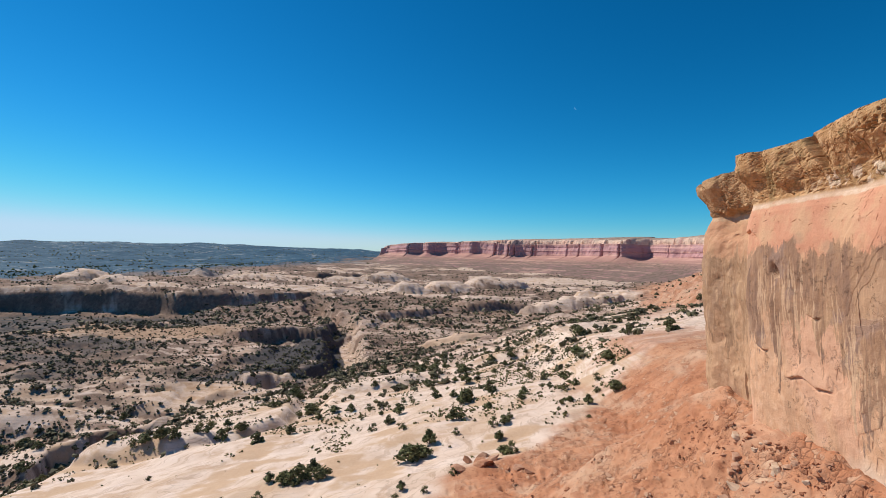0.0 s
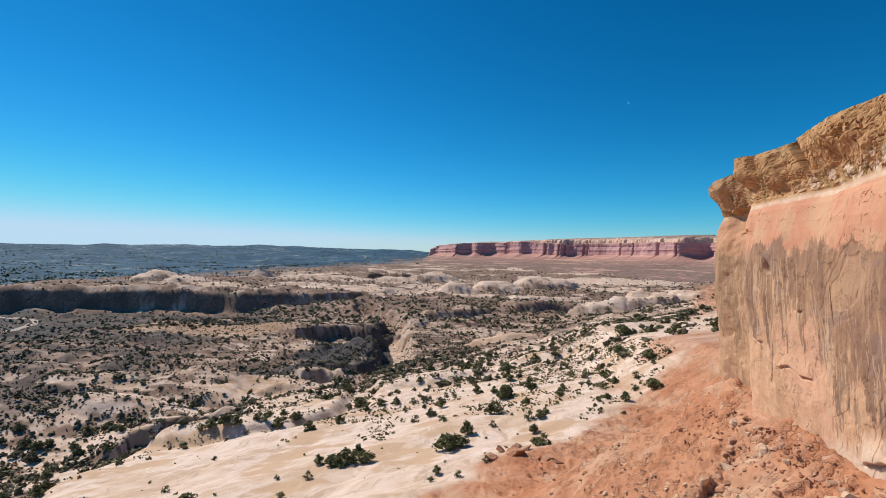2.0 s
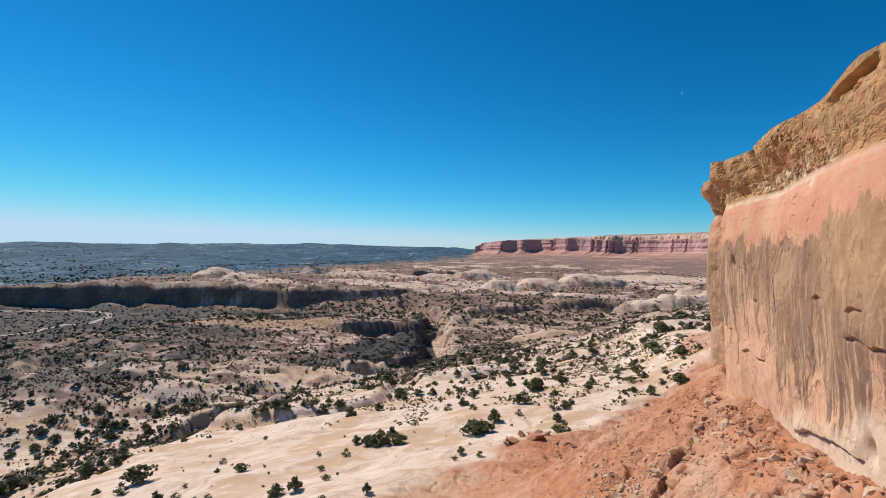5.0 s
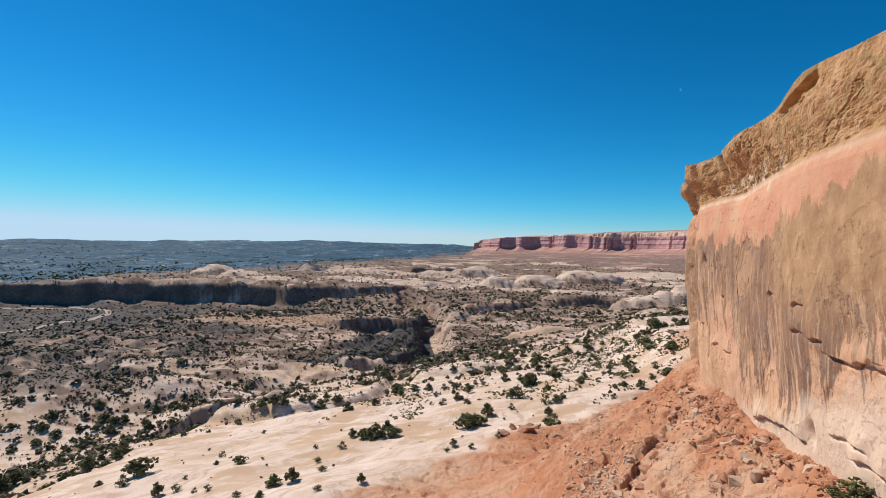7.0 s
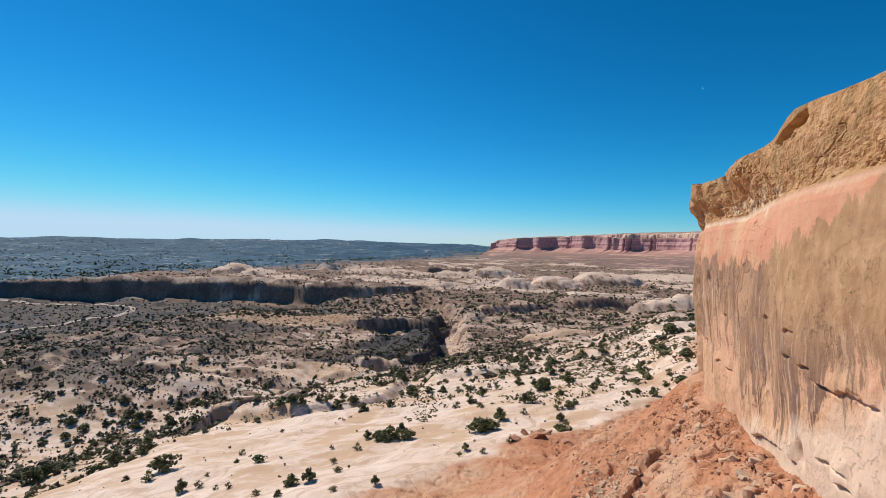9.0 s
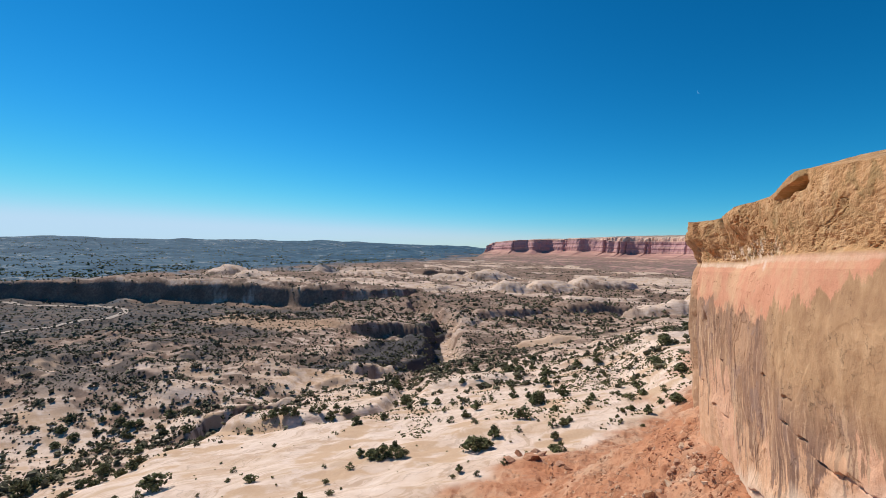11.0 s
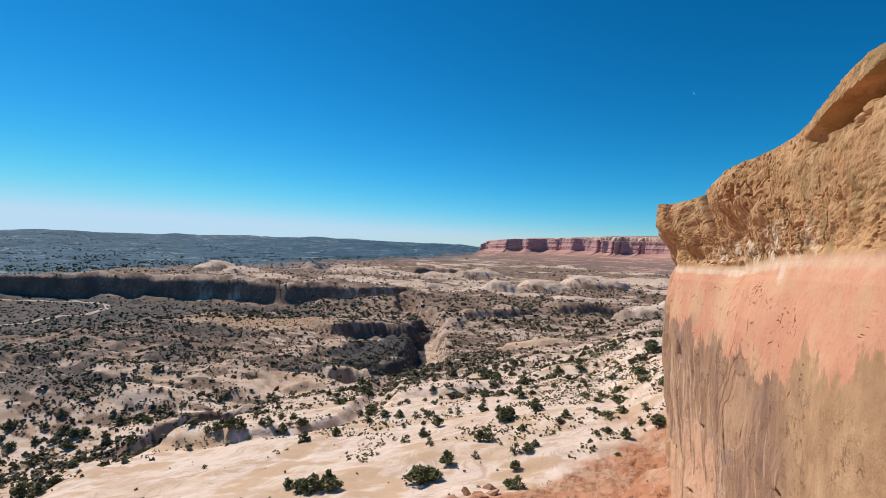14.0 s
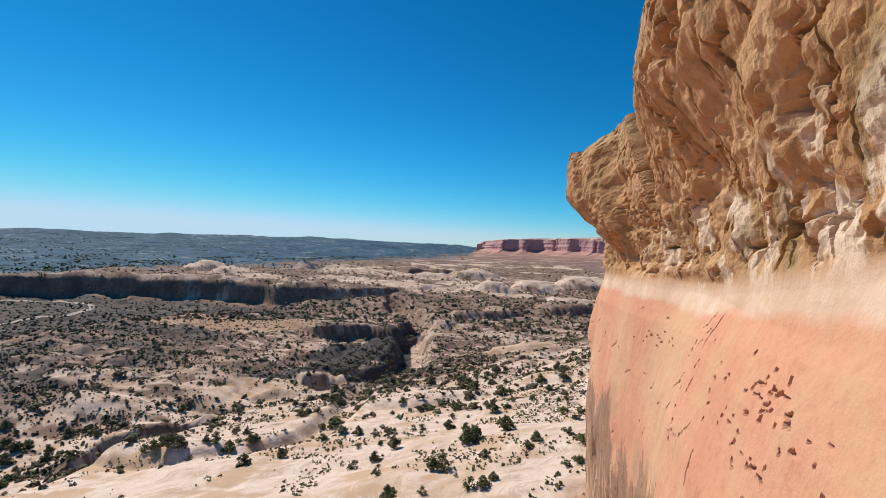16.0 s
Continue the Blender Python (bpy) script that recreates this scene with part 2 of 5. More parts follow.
    c = blend(t, attr(t, "tan"), soil, tan)
    rock = blend(t, attr(t, "sand"), rock, blend(t, n_fine, (0.45, 0.29, 0.18), (0.58, 0.42, 0.30)))
    c = blend(t, attr(t, "rock"), c, rock)
    # brush colour, with the bluish shade of canyon floor and bowl put in
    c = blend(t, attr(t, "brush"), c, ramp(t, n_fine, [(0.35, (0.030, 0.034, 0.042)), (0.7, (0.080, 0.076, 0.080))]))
    c = blend(t, attr(t, "red"), c, red)
    c = blend(t, attr(t, "hazed_forest"), c, hazed_forest)
    t.links.new(c, b.inputs["Base Color"])
    b.inputs["Roughness"].default_value = 0.95
    h = calc(t, "ADD", n_mid, calc(t, "MULTIPLY", n_fine, 0.4))
    h = calc(t, "ADD", h, calc(t, "MULTIPLY", calc(t, "MULTIPLY", rubble, attr(t, "red")), calc(t, "ADD", calc(t, "MULTIPLY", fac(t, stony.outputs["Distance"], 0.0, 0.16), 0.5), calc(t, "MULTIPLY", tone.outputs[2], 0.35))))
    bumped(t, b, h, 0.5, 0.45)
    return m


def cliff_material():
    m, t, b = material("banded_sandstone")
    p = texco(t)
    sep = t.nodes.new("ShaderNodeSeparateXYZ")
    t.links.new(p, sep.inputs[0])
    n_big, n_mid, n_fine = noise_of(t, p, 0.35, 5), noise_of(t, p, 1.7, 6, 0.65), noise_of(t, p, 9, 6, 0.7)
    streak2 = noise_of(t, scaled(t, p, 2.6, 2.6, 0.14), 1.0, 5, 0.65)
    dip = calc(t, "MULTIPLY", calc(t, "SUBTRACT", sep.outputs[1], 36.0), 0.035)
    dip = calc(t, "SUBTRACT", dip, calc(t, "MULTIPLY", fac(t, sep.outputs[1], 27.0, 22.3), 0.36))
    z = calc(t, "ADD", calc(t, "ADD", sep.outputs[2], dip), calc(t, "MULTIPLY", calc(t, "SUBTRACT", n_mid, 0.5), 0.22))
    # lower wall: pale sandstone under dark varnish sheets with ragged edges and long pale runs
    pale = ramp(t, n_mid, [(0.25, (0.52, 0.29, 0.17)), (0.5, (0.62, 0.375, 0.235)), (0.8, (0.70, 0.47, 0.33))])
    hair = noise_of(t, scaled(t, p, 3.2, 3.2, 0.22), 1.0, 7, 0.66)
    drip = noise_of(t, scaled(t, p, 1.0, 1.0, 0.085), 1.0, 8, 0.66)
    blot = noise_of(t, scaled(t, p, 0.9, 0.9, 0.5), 1.0, 6, 0.65)
    sheet = noise_of(t, scaled(t, p, 0.24, 0.24, 0.10), 1.0, 4, 0.55)
    pale = blend(t, calc(t, "MULTIPLY", fac(t, drip, 0.52, 0.55), 0.5), pale, (0.49, 0.30, 0.19))
    pale = blend(t, calc(t, "MULTIPLY", fac(t, sheet, 0.50, 0.58), 0.5), pale, (0.66, 0.38, 0.265))
    spall = fac(t, calc(t, "ADD", attr(t, "fresh"), calc(t, "MULTIPLY", calc(t, "SUBTRACT", n_mid, 0.5), 0.8)), 2.3, 3.0)
    varnish = ramp(t, calc(t, "ADD", calc(t, "MULTIPLY", drip, 0.5), calc(t, "ADD", calc(t, "MULTIPLY", sheet, 0.3), calc(t, "MULTIPLY", blot, 0.2))),
                   [(0.41, (0.205, 0.122, 0.088)), (0.48, (0.30, 0.178, 0.118)), (0.54, (0.375, 0.225, 0.138)), (0.60, (0.46, 0.29, 0.175))])
    varnish = blend(t, calc(t, "MULTIPLY", fac(t, noise_of(t, scaled(t, p, 0.5, 0.5, 0.3), 1.0, 5, 0.6), 0.54, 0.60), 0.6), varnish, (0.275, 0.185, 0.155))
    varnish = blend(t, calc(t, "MULTIPLY", fac(t, hair, 0.42, 0.37), 0.45), varnish, (0.165, 0.098, 0.07))
    varnish = blend(t, calc(t, "MULTIPLY", fac(t, calc(t, "ADD", hair, calc(t, "MULTIPLY", calc(t, "SUBTRACT", 77.0, z), 0.010)), 0.605, 0.62), 0.7), varnish, (0.54, 0.36, 0.235))
    # the varnish thins out downwards, sooner beside the corner and along the southern stretch
    where = calc(t, "ADD", 71.2, calc(t, "ADD", calc(t, "MULTIPLY", fac(t, sep.outputs[1], 17.5, 13.0), 3.4), calc(t, "MULTIPLY", fac(t, sep.outputs[1], 26.5, 30.5), 2.8)))
    down = calc(t, "SUBTRACT", where, z)
    runs = calc(t, "ADD", calc(t, "ADD", calc(t, "MULTIPLY", sheet, 0.25), calc(t, "MULTIPLY", blot, 0.25)), calc(t, "MULTIPLY", drip, 0.50))
    runs = calc(t, "ADD", runs, calc(t, "MULTIPLY", down, 0.028))
    thread = noise_of(t, scaled(t, p, 0.95, 0.95, 0.05), 1.0, 6, 0.6)
    thin = calc(t, "ADD", 0.013, calc(t, "MULTIPLY", calc(t, "ADD", down, 6.0), 0.0035))
    trickle = fac(t, calc(t, "SUBTRACT", calc(t, "ABSOLUTE", calc(t, "SUBTRACT", thread, 0.5)), thin), 0.003, -0.004)
    trickle = calc(t, "MULTIPLY", trickle, calc(t, "MULTIPLY", fac(t, sheet, 0.40, 0.50), fac(t, down, -7.5, -4.0)))
    varnish = blend(t, calc(t, "MULTIPLY", trickle, 0.75), varnish, (0.58, 0.39, 0.255))
    varnish = blend(t, calc(t, "MULTIPLY", spall, 0.7), varnish, blend(t, blot, (0.38, 0.225, 0.135), (0.58, 0.37, 0.235)))
    low = blend(t, fac(t, runs, 0.495, 0.507), varnish, pale)
    olive = ramp(t, blot, [(0.35, (0.33, 0.195, 0.11)), (0.55, (0.44, 0.275, 0.155)), (0.7, (0.52, 0.34, 0.20))])
    low = blend(t, calc(t, "MULTIPLY", fac(t, calc(t, "ADD", sep.outputs[1], calc(t, "MULTIPLY", calc(t, "SUBTRACT", sheet, 0.5), 9.0)), 20.5, 18.0), calc(t, "MULTIPLY", fac(t, z, 74.5, 77.5), fac(t, runs, 0.50, 0.44))), low, olive)
    # thin fractures
    veins = noise_of(t, scaled(t, p, 0.55, 0.55, 0.42), 1.0, 7, 0.7)
    vein = calc(t, "MULTIPLY", fac(t, calc(t, "ABSOLUTE", calc(t, "SUBTRACT", veins, 0.5)), 0.005, 0.002), fac(t, n_big, 0.50, 0.54))
    low = blend(t, calc(t, "MULTIPLY", vein, 0.75), low, (0.12, 0.07, 0.05))
    salmon = ramp(t, n_big, [(0.3, (0.54, 0.255, 0.16)), (0.55, (0.595, 0.305, 0.197)), (0.75, (0.615, 0.36, 0.24))])
    salmon = blend(t, calc(t, "MULTIPLY", fac(t, n_fine, 0.52, 0.72), 0.75), salmon, (0.46, 0.205, 0.125))
    salmon = blend(t, calc(t, "MULTIPLY", fac(t, calc(t, "ADD", calc(t, "MULTIPLY", blot, 0.5), calc(t, "MULTIPLY", n_big, 0.5)), 0.47, 0.58), 0.75), salmon, (0.575, 0.36, 0.22))
    white = ramp(t, n_mid, [(0.3, (0.53, 0.36, 0.25)), (0.55, (0.62, 0.45, 0.33)), (0.75, (0.70, 0.57, 0.47))])
    white = blend(t, calc(t, "MULTIPLY", fac(t, drip, 0.5, 0.7), 0.5), white, (0.48, 0.32, 0.20))
    cap = ramp(t, n_mid, [(0.25, (0.28, 0.15, 0.066)), (0.5, (0.43, 0.245, 0.115)), (0.75, (0.56, 0.345, 0.18))])
    cap = blend(t, calc(t, "MULTIPLY", fac(t, streak2, 0.5, 0.7), 0.45), cap, (0.56, 0.365, 0.20))
    cap = blend(t, calc(t, "MULTIPLY", fac(t, blot, 0.5, 0.62), 0.55), cap, (0.54, 0.315, 0.165))
    chalk = calc(t, "MULTIPLY", fac(t, noise_of(t, scaled(t, p, 2.2, 2.2, 1.1), 1.0, 5, 0.6), 0.51, 0.57), fac(t, calc(t, "ABSOLUTE", calc(t, "SUBTRACT", z, 84.25)), 0.8, 0.45))
    cap = blend(t, calc(t, "MULTIPLY", calc(t, "MULTIPLY", chalk, 0.85), fac(t, calc(t, "ABSOLUTE", calc(t, "SUBTRACT", sep.outputs[1], 24.5)), 6.5, 3.5)), cap, (0.70, 0.56, 0.43))
    scar = noise_of(t, scaled(t, p, 0.8, 0.8, 0.45), 1.0, 6, 0.65)
    cap = blend(t, calc(t, "MULTIPLY", fac(t, scar, 0.56, 0.60), 0.6), cap, (0.56, 0.365, 0.205))
    cap = blend(t, calc(t, "MULTIPLY", fac(t, scar, 0.43, 0.39), 0.6), cap, (0.235, 0.165, 0.075))
    lichen = fac(t, n_big, 0.52, 0.66)
    cap = blend(t, calc(t, "MULTIPLY", lichen, 0.4), cap, (0.29, 0.215, 0.105))
    cap = blend(t, calc(t, "MULTIPLY", fac(t, n_fine, 0.56, 0.68), 0.6), cap, (0.27, 0.145, 0.072))
    ragged = noise_of(t, scaled(t, p, 0.38, 0.38, 0.12), 1.0, 8, 0.68)
    zj = calc(t, "ADD", z, calc(t, "ADD", calc(t, "MULTIPLY", calc(t, "SUBTRACT", ragged, 0.5), 7.5), calc(t, "MULTIPLY", calc(t, "SUBTRACT", blot, 0.5), 2.6)))
    zj = calc(t, "SUBTRACT", zj, calc(t, "MULTIPLY", calc(t, "MAXIMUM", calc(t, "SUBTRACT", 20.0, sep.outputs[1]), 0.0), 0.30))
    c = blend(t, fac(t, zj, 79.95, 80.2), low, salmon)
    zw = calc(t, "ADD", z, calc(t, "MULTIPLY", calc(t, "SUBTRACT", n_big, 0.5), 0.5))
    veil = calc(t, "MULTIPLY", calc(t, "ADD", 0.45, calc(t, "MULTIPLY", fac(t, sep.outputs[1], 19.0, 22.5), 0.5)), fac(t, n_mid, 0.2, 0.4))
    c = blend(t, calc(t, "MULTIPLY", fac(t, zw, 83.30, 83.42), veil), c, white)
    c = blend(t, fac(t, z, 83.64, 83.84), c, cap)
    # past the corner the wall is browned: shade of its turned face, painted
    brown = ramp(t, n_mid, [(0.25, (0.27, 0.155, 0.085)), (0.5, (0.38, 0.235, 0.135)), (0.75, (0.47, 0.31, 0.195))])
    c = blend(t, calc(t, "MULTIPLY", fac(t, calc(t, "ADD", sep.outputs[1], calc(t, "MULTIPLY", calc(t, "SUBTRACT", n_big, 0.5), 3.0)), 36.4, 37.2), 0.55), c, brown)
    # white splash under the cap
    spot = t.nodes.new("ShaderNodeVectorMath")
    spot.operation = "DISTANCE"
    spot.inputs[1].default_value = (22.95, 21.9, 84.05)
    t.links.new(p, spot.inputs[0])
    c = blend(t, calc(t, "MULTIPLY", fac(t, calc(t, "ADD", spot.outputs["Value"], calc(t, "MULTIPLY", n_fine, 0.6)), 0.78, 0.5), 0.4), c, (0.72, 0.66, 0.61))
    for place, size in (((22.9, 28.4, 80.6), 0.55), ((22.8, 22.6, 82.3), 0.16), ((22.9, 30.6, 81.2), 0.5), ((22.8, 21.0, 81.2), 0.3)):
        smudge = t.nodes.new("ShaderNodeVectorMath")
        smudge.operation = "DISTANCE"
        smudge.inputs[1].default_value = place
        t.links.new(p, smudge.inputs[0])
        c = blend(t, calc(t, "MULTIPLY", fac(t, calc(t, "ADD", smudge.outputs["Value"], calc(t, "MULTIPLY", calc(t, "SUBTRACT", n_mid, 0.5), 0.9 * size)), size, 0.6 * size), 0.45), c, (0.42, 0.285, 0.19))
    # white flaky foot of the wall
    foot = calc(t, "ADD", z, calc(t, "ADD", calc(t, "MULTIPLY", n_big, 4.0), calc(t, "SUBTRACT", calc(t, "MULTIPLY", calc(t, "MAXIMUM", calc(t, "SUBTRACT", sep.outputs[1], 16.0), 0.0), 0.25), calc(t, "MULTIPLY", calc(t, "MAXIMUM", calc(t, "SUBTRACT", 17.0, sep.outputs[1]), 0.0), 0.45))))
    c = blend(t, calc(t, "MULTIPLY", fac(t, foot, 73.0, 71.8), 0.65), c, (0.72, 0.58, 0.46))
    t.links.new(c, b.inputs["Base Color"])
    b.inputs["Roughness"].default_value = 0.9
    h = calc(t, "ADD", calc(t, "ADD", calc(t, "ADD", n_mid, calc(t, "MULTIPLY", n_fine, 0.35)), calc(t, "MULTIPLY", blot, 0.8)), calc(t, "MULTIPLY", calc(t, "SUBTRACT", calc(t, "MULTIPLY", vein, -0.8), calc(t, "MULTIPLY", spall, 0.5)), fac(t, z, 81.0, 79.0)))
    bumped(t, b, h, 0.6, 0.11)
    grain = t.nodes["Bump"]
    t.links.new(calc(t, "ADD", 0.75, calc(t, "MULTIPLY", fac(t, calc(t, "ABSOLUTE", calc(t, "SUBTRACT", z, 82.0)), 2.2, 1.7), -0.36)), grain.inputs["Strength"])
    return m


def mesa_material():
    m, t, b = material("far_red_sandstone")
    p = texco(t)
    n, fine = noise_of(t, p, 0.012, 5), noise_of(t, p, 0.09, 5, 0.7)
    band = calc(t, "ADD", attr(t, "band"), calc(t, "MULTIPLY", calc(t, "SUBTRACT", n, 0.5), 0.10))
    col = ramp(t, band, [(0.0, (0.21, 0.145, 0.12)), (0.07, (0.30, 0.19, 0.15)), (0.16, (0.38, 0.22, 0.18)), (0.30, (0.46, 0.26, 0.22)), (0.36, (0.47, 0.265, 0.265)),
                         (0.56, (0.47, 0.275, 0.285)), (0.62, (0.50, 0.30, 0.26)), (0.67, (0.66, 0.48, 0.38)), (0.80, (0.60, 0.45, 0.35)), (0.86, (0.40, 0.29, 0.22)), (1.0, (0.34, 0.255, 0.20))])
    streaks = noise_of(t, scaled(t, p, 0.03, 0.03, 0.004), 1.0, 5)
    col = blend(t, calc(t, "MULTIPLY", fac(t, streaks, 0.50, 0.66), 0.7), col, (0.40, 0.205, 0.20))
    beds = noise_of(t, scaled(t, p, 0.004, 0.004, 0.16), 1.0, 5)
    col = blend(t, calc(t, "MULTIPLY", fac(t, beds, 0.54, 0.60), 0.6), col, (0.60, 0.37, 0.30))
    # dots of scrub on the gentler ground
    dots = calc(t, "MULTIPLY", fac(t, fine, 0.53, 0.60), calc(t, "ADD", fac(t, band, 0.22, 0.06), fac(t, band, 0.82, 0.90)))
    col = blend(t, calc(t, "MULTIPLY", dots, 0.8), col, (0.10, 0.085, 0.06))
    t.links.new(col, b.inputs["Base Color"])
    b.inputs["Roughness"].default_value = 0.95
    return m


GROUND, CLIFF, MESA = ground_material(), cliff_material(), mesa_material()


# ---------- building helpers ----------
def mesh_object(name, verts, faces, mat, parent=None, smooth=True):
    me = bpy.data.meshes.new(name)
    me.from_pydata([tuple(v) for v in verts] if not isinstance(verts, np.ndarray) else verts.tolist(), [], faces if isinstance(faces, list) else faces.tolist())
    me.materials.append(mat)
    if smooth:
        me.polygons.foreach_set("use_smooth", [True] * len(me.polygons))
    me.update()
    ob = new(name, me)
    if parent is not None:
        ob.parent = parent
    return ob


def grid_faces(rows, cols, loop=False):
    i = np.arange(rows - 1)[:, None] * cols
    j = np.arange(cols if loop else cols - 1)[None, :]
    k = (j + 1) % cols
    return np.stack([i + j, i + k, i + cols + k, i + cols + j], -1).reshape(-1, 4)


# ---------- the ground sheet ----------
CLIFF_FOOT = [(23.6, -60), (22.6, 2), (22.6, 14), (23.0, 24), (23.3, 34), (24.4, 39), (25.4, 44), (32, 48), (62, 58), (122, 74)]

# scarps: line seen from the south, drop on its southern side, distance over which the ground rises again
SCARPS = [
    ([(-126, 143), (-133, 163), (-122, 180), (-103, 187)], 6.5, 15),
    ([(-104, 251), (-94, 263), (-79, 260)], 10, 25),
    ([(-161, 370), (-147, 395), (-128, 420), (-101, 413)], 11, 60),
    ([(29, 602), (76, 624), (122, 634)], 10, 80),
    ([(-80, 539), (-38, 553), (6, 574)], 8, 40),
    ([(-334, 1241), (-294, 1279), (-235, 1264)], 24, 100),
    ([(-119, 225), (-107, 236), (-90, 232)], 3, 14),
]
# narrow washes: line, depth, half width
WASHES = [
    ([(-188, 682), (-148, 565), (-97, 492), (-93, 432), (-76, 373), (-66, 318), (-77, 281), (-117, 256)], 13, 17),
    ([(-66, 126), (-44, 149), (-52, 197), (-74, 270)], 4, 10),
]
# bald sandstone domes: x, y, radii, height
DOMES = [
    (-58, 815, 54, 31, 18), (12, 866, 50, 31, 16), (98, 967, 69, 41, 22), (151, 568, 48, 27, 17), (216, 587, 46, 28, 14), (61, 706, 36, 24, 7),
    (-583, 1154, 43, 31, 19), (-719, 938, 52, 39, 22), (-627, 921, 52, 35, 12), (-205, 1055, 62, 36, 14), (-136, 1181, 71, 44, 20),
    (-83, 135, 17, 9, 4), (-202, 225, 28, 17, 3.5), (-128, 222, 18, 13, 3.5), (-159, 192, 27, 10, 3), (13, 347, 30, 15, 5),
]
LOW_DOMES = [(-22, 187, 24, 12, 3), (39, 215, 31, 12, 3), (-391, 1054, 79, 35, 12), (-88, 503, 23, 36, 3)]


RIVER_BANK = [(-1500, -280), (-860, -10), (-520, 170), (-370, 305), (-315, 410), (-280, 550), (-255, 700)]
RIVER_WALL = [(-2505, 398), (-1472, 560), (-884, 722), (-595, 778), (-424, 758), (-298, 775), (-197, 857), (-146, 969)]


def ground_height(x, y):
    r = np.hypot(x, y)
    plain = 3 + 5 * sstep(430, 620, y) + 4.5 * fbm(x / 170, y / 170, octaves=5, seed=3) + 3 * fbm(x / 42, y / 42, octaves=3, seed=5)
    plain = plain + 8 * sstep(-60, -180, x) * sstep(-360, -280, x + 0.1 * y) * sstep(120, 200, y) * sstep(480, 380, y)
    plain = plain + sstep(700, 1500, y) * 8 * fbm(x / 260, y / 160, octaves=5, seed=9)
    # river canyon on the west side: steep far wall, gentle near bank
    d, s, side = along(x, y, RIVER_WALL)
    west = sstep(-330, -420, x)
    wob = (46 - 22 * west) * fbm(x / 190, y / 190, octaves=3, seed=21) + (12 - 10 * west) * fbm(x / 40, y / 40, octaves=4, seed=22)
    depth = np.interp(s, [0, 0.45, 0.7, 0.8, 0.9, 1.0], [6, 8, 12, 24, 22, 4])
    near = sstep(0.5, 1, (side + wob * 0.4) / np.interp(s, [0, 0.6, 0.8, 1], [480, 400, 220, 110]))
    tier = sstep(-0.2, 0.2, fbm(x / 160, y / 160, octaves=3, seed=24))
    shelf = 30 * fbm(x / 90, y / 90, octaves=4, seed=26)
    whole = west
    wall = (0.5 + 0.38 * whole) * sstep(-12, 4, side + wob) + (0.2 - 0.08 * whole) * sstep(0, 50, side + wob) + 0.3 * (1 - whole) * sstep(20 + 35 * tier, 32 + 60 * tier, side + wob + shelf)
    db, sb, bank = along(x, y, RIVER_BANK)
    floor = sstep(0, 50, -bank + 0.8 * wob) * wall
    hollow = -33 + 3 * fbm(x / 60, y / 60, octaves=4, seed=25) + 4 * sstep(60, 0, side + wob) * sstep(-0.25, 0.3, fbm(x / 70, y / 70, octaves=3, seed=23))
    eastern = depth * wall * (1 - near) * sstep(-420, -300, x)
    plain = (plain - eastern) * (1 - floor) + floor * hollow + (7 - 16 * sstep(-880, -930, x) + 6 * fbm(x / 60, y / 60, octaves=3, seed=27)) * sstep(-14, -24, side + wob) * sstep(-300, -420, x)
    # bench of bare rock that climbs towards the cliff
    bench = 55 + 0.18 * x - 0.126 * y + np.clip(0.45 * (x - 34), 0, 8) * sstep(330, 240, y)
    bench = bench + 1.6 * fbm(x / 26, y / 17, octaves=4, seed=11) - 6 * sstep(-92, -108, x + 0.12 * (y - 80)) * sstep(45, 65, y)
    z = smax(bench, plain, 7.0)
    for line, drop, back in SCARPS:
        d, s, side = along(x, y, line)
        k = max(1.0, drop * 0.16, 0.008 * math.hypot(*line[0]))
        q = side + 0.4 * k * vnoise(x / 22, y / 22, seed=31)
        ends = sstep(0, 0.12, s) * sstep(1, 0.88, s)
        fall = sstep(-k * 0.3, k, q) * (1 - sstep(0.25 * back, back, q))
        lift = sstep(-back * 1.6, -k, q) * (1 - sstep(-k, k * 0.3, q))
        z = z + np.where(d < 2.5 * back, ends * (0.5 * drop * lift - 0.6 * drop * fall), 0)
    for line, deep, half in WASHES:
        d, s, side = along(x, y, line)
        d = d + 0.35 * half * fbm(x / 20, y / 20, octaves=3, seed=41)
        z = z - deep * (1 - sstep(half * 0.35, half, d)) * sstep(0, 0.15, s) * sstep(1, 0.85, s)
    for cx, cy, rx, ry, h in DOMES + LOW_DOMES:
        near = (np.abs(x - cx) < 1.9 * rx) & (np.abs(y - cy) < 1.9 * ry)
        if near.any():
            a, b = x[near], y[near]
            q = np.hypot((a - cx) / rx, (b - cy) / ry) + 0.5 * fbm(a / (1.1 * rx), b / (0.9 * rx), octaves=2, seed=51) + 0.05 * fbm(a / (0.3 * rx), b / (0.3 * rx), octaves=2, seed=52)
            body = np.clip(1 - q * q, 0, 1)
            z[near] += h * (body ** 0.7 + 0.34 * sstep(0, 0.4, body) * chunks(a / (0.42 * rx) + 0.3 * b / rx, b / (0.36 * rx), 53, 0.8))
    # stepped ledges of the flat beds
    lump = sstep(160, 420, r) * sstep(2200, 1400, r)
    step = 5.0
    q = (z + 2.5 * fbm(x / 60, y / 60, octaves=3, seed=61)) / step
    z = z + lump * 0.55 * step * (np.floor(q) + sstep(0.35, 0.65, q - np.floor(q)) - q)
    # broken, lumpy rock of the middle distance
    lumpy = sstep(210, 330, r) * sstep(1700, 1100, r) * sstep(-0.25, 0.2, fbm(x / 110, y / 80, octaves=3, seed=65))
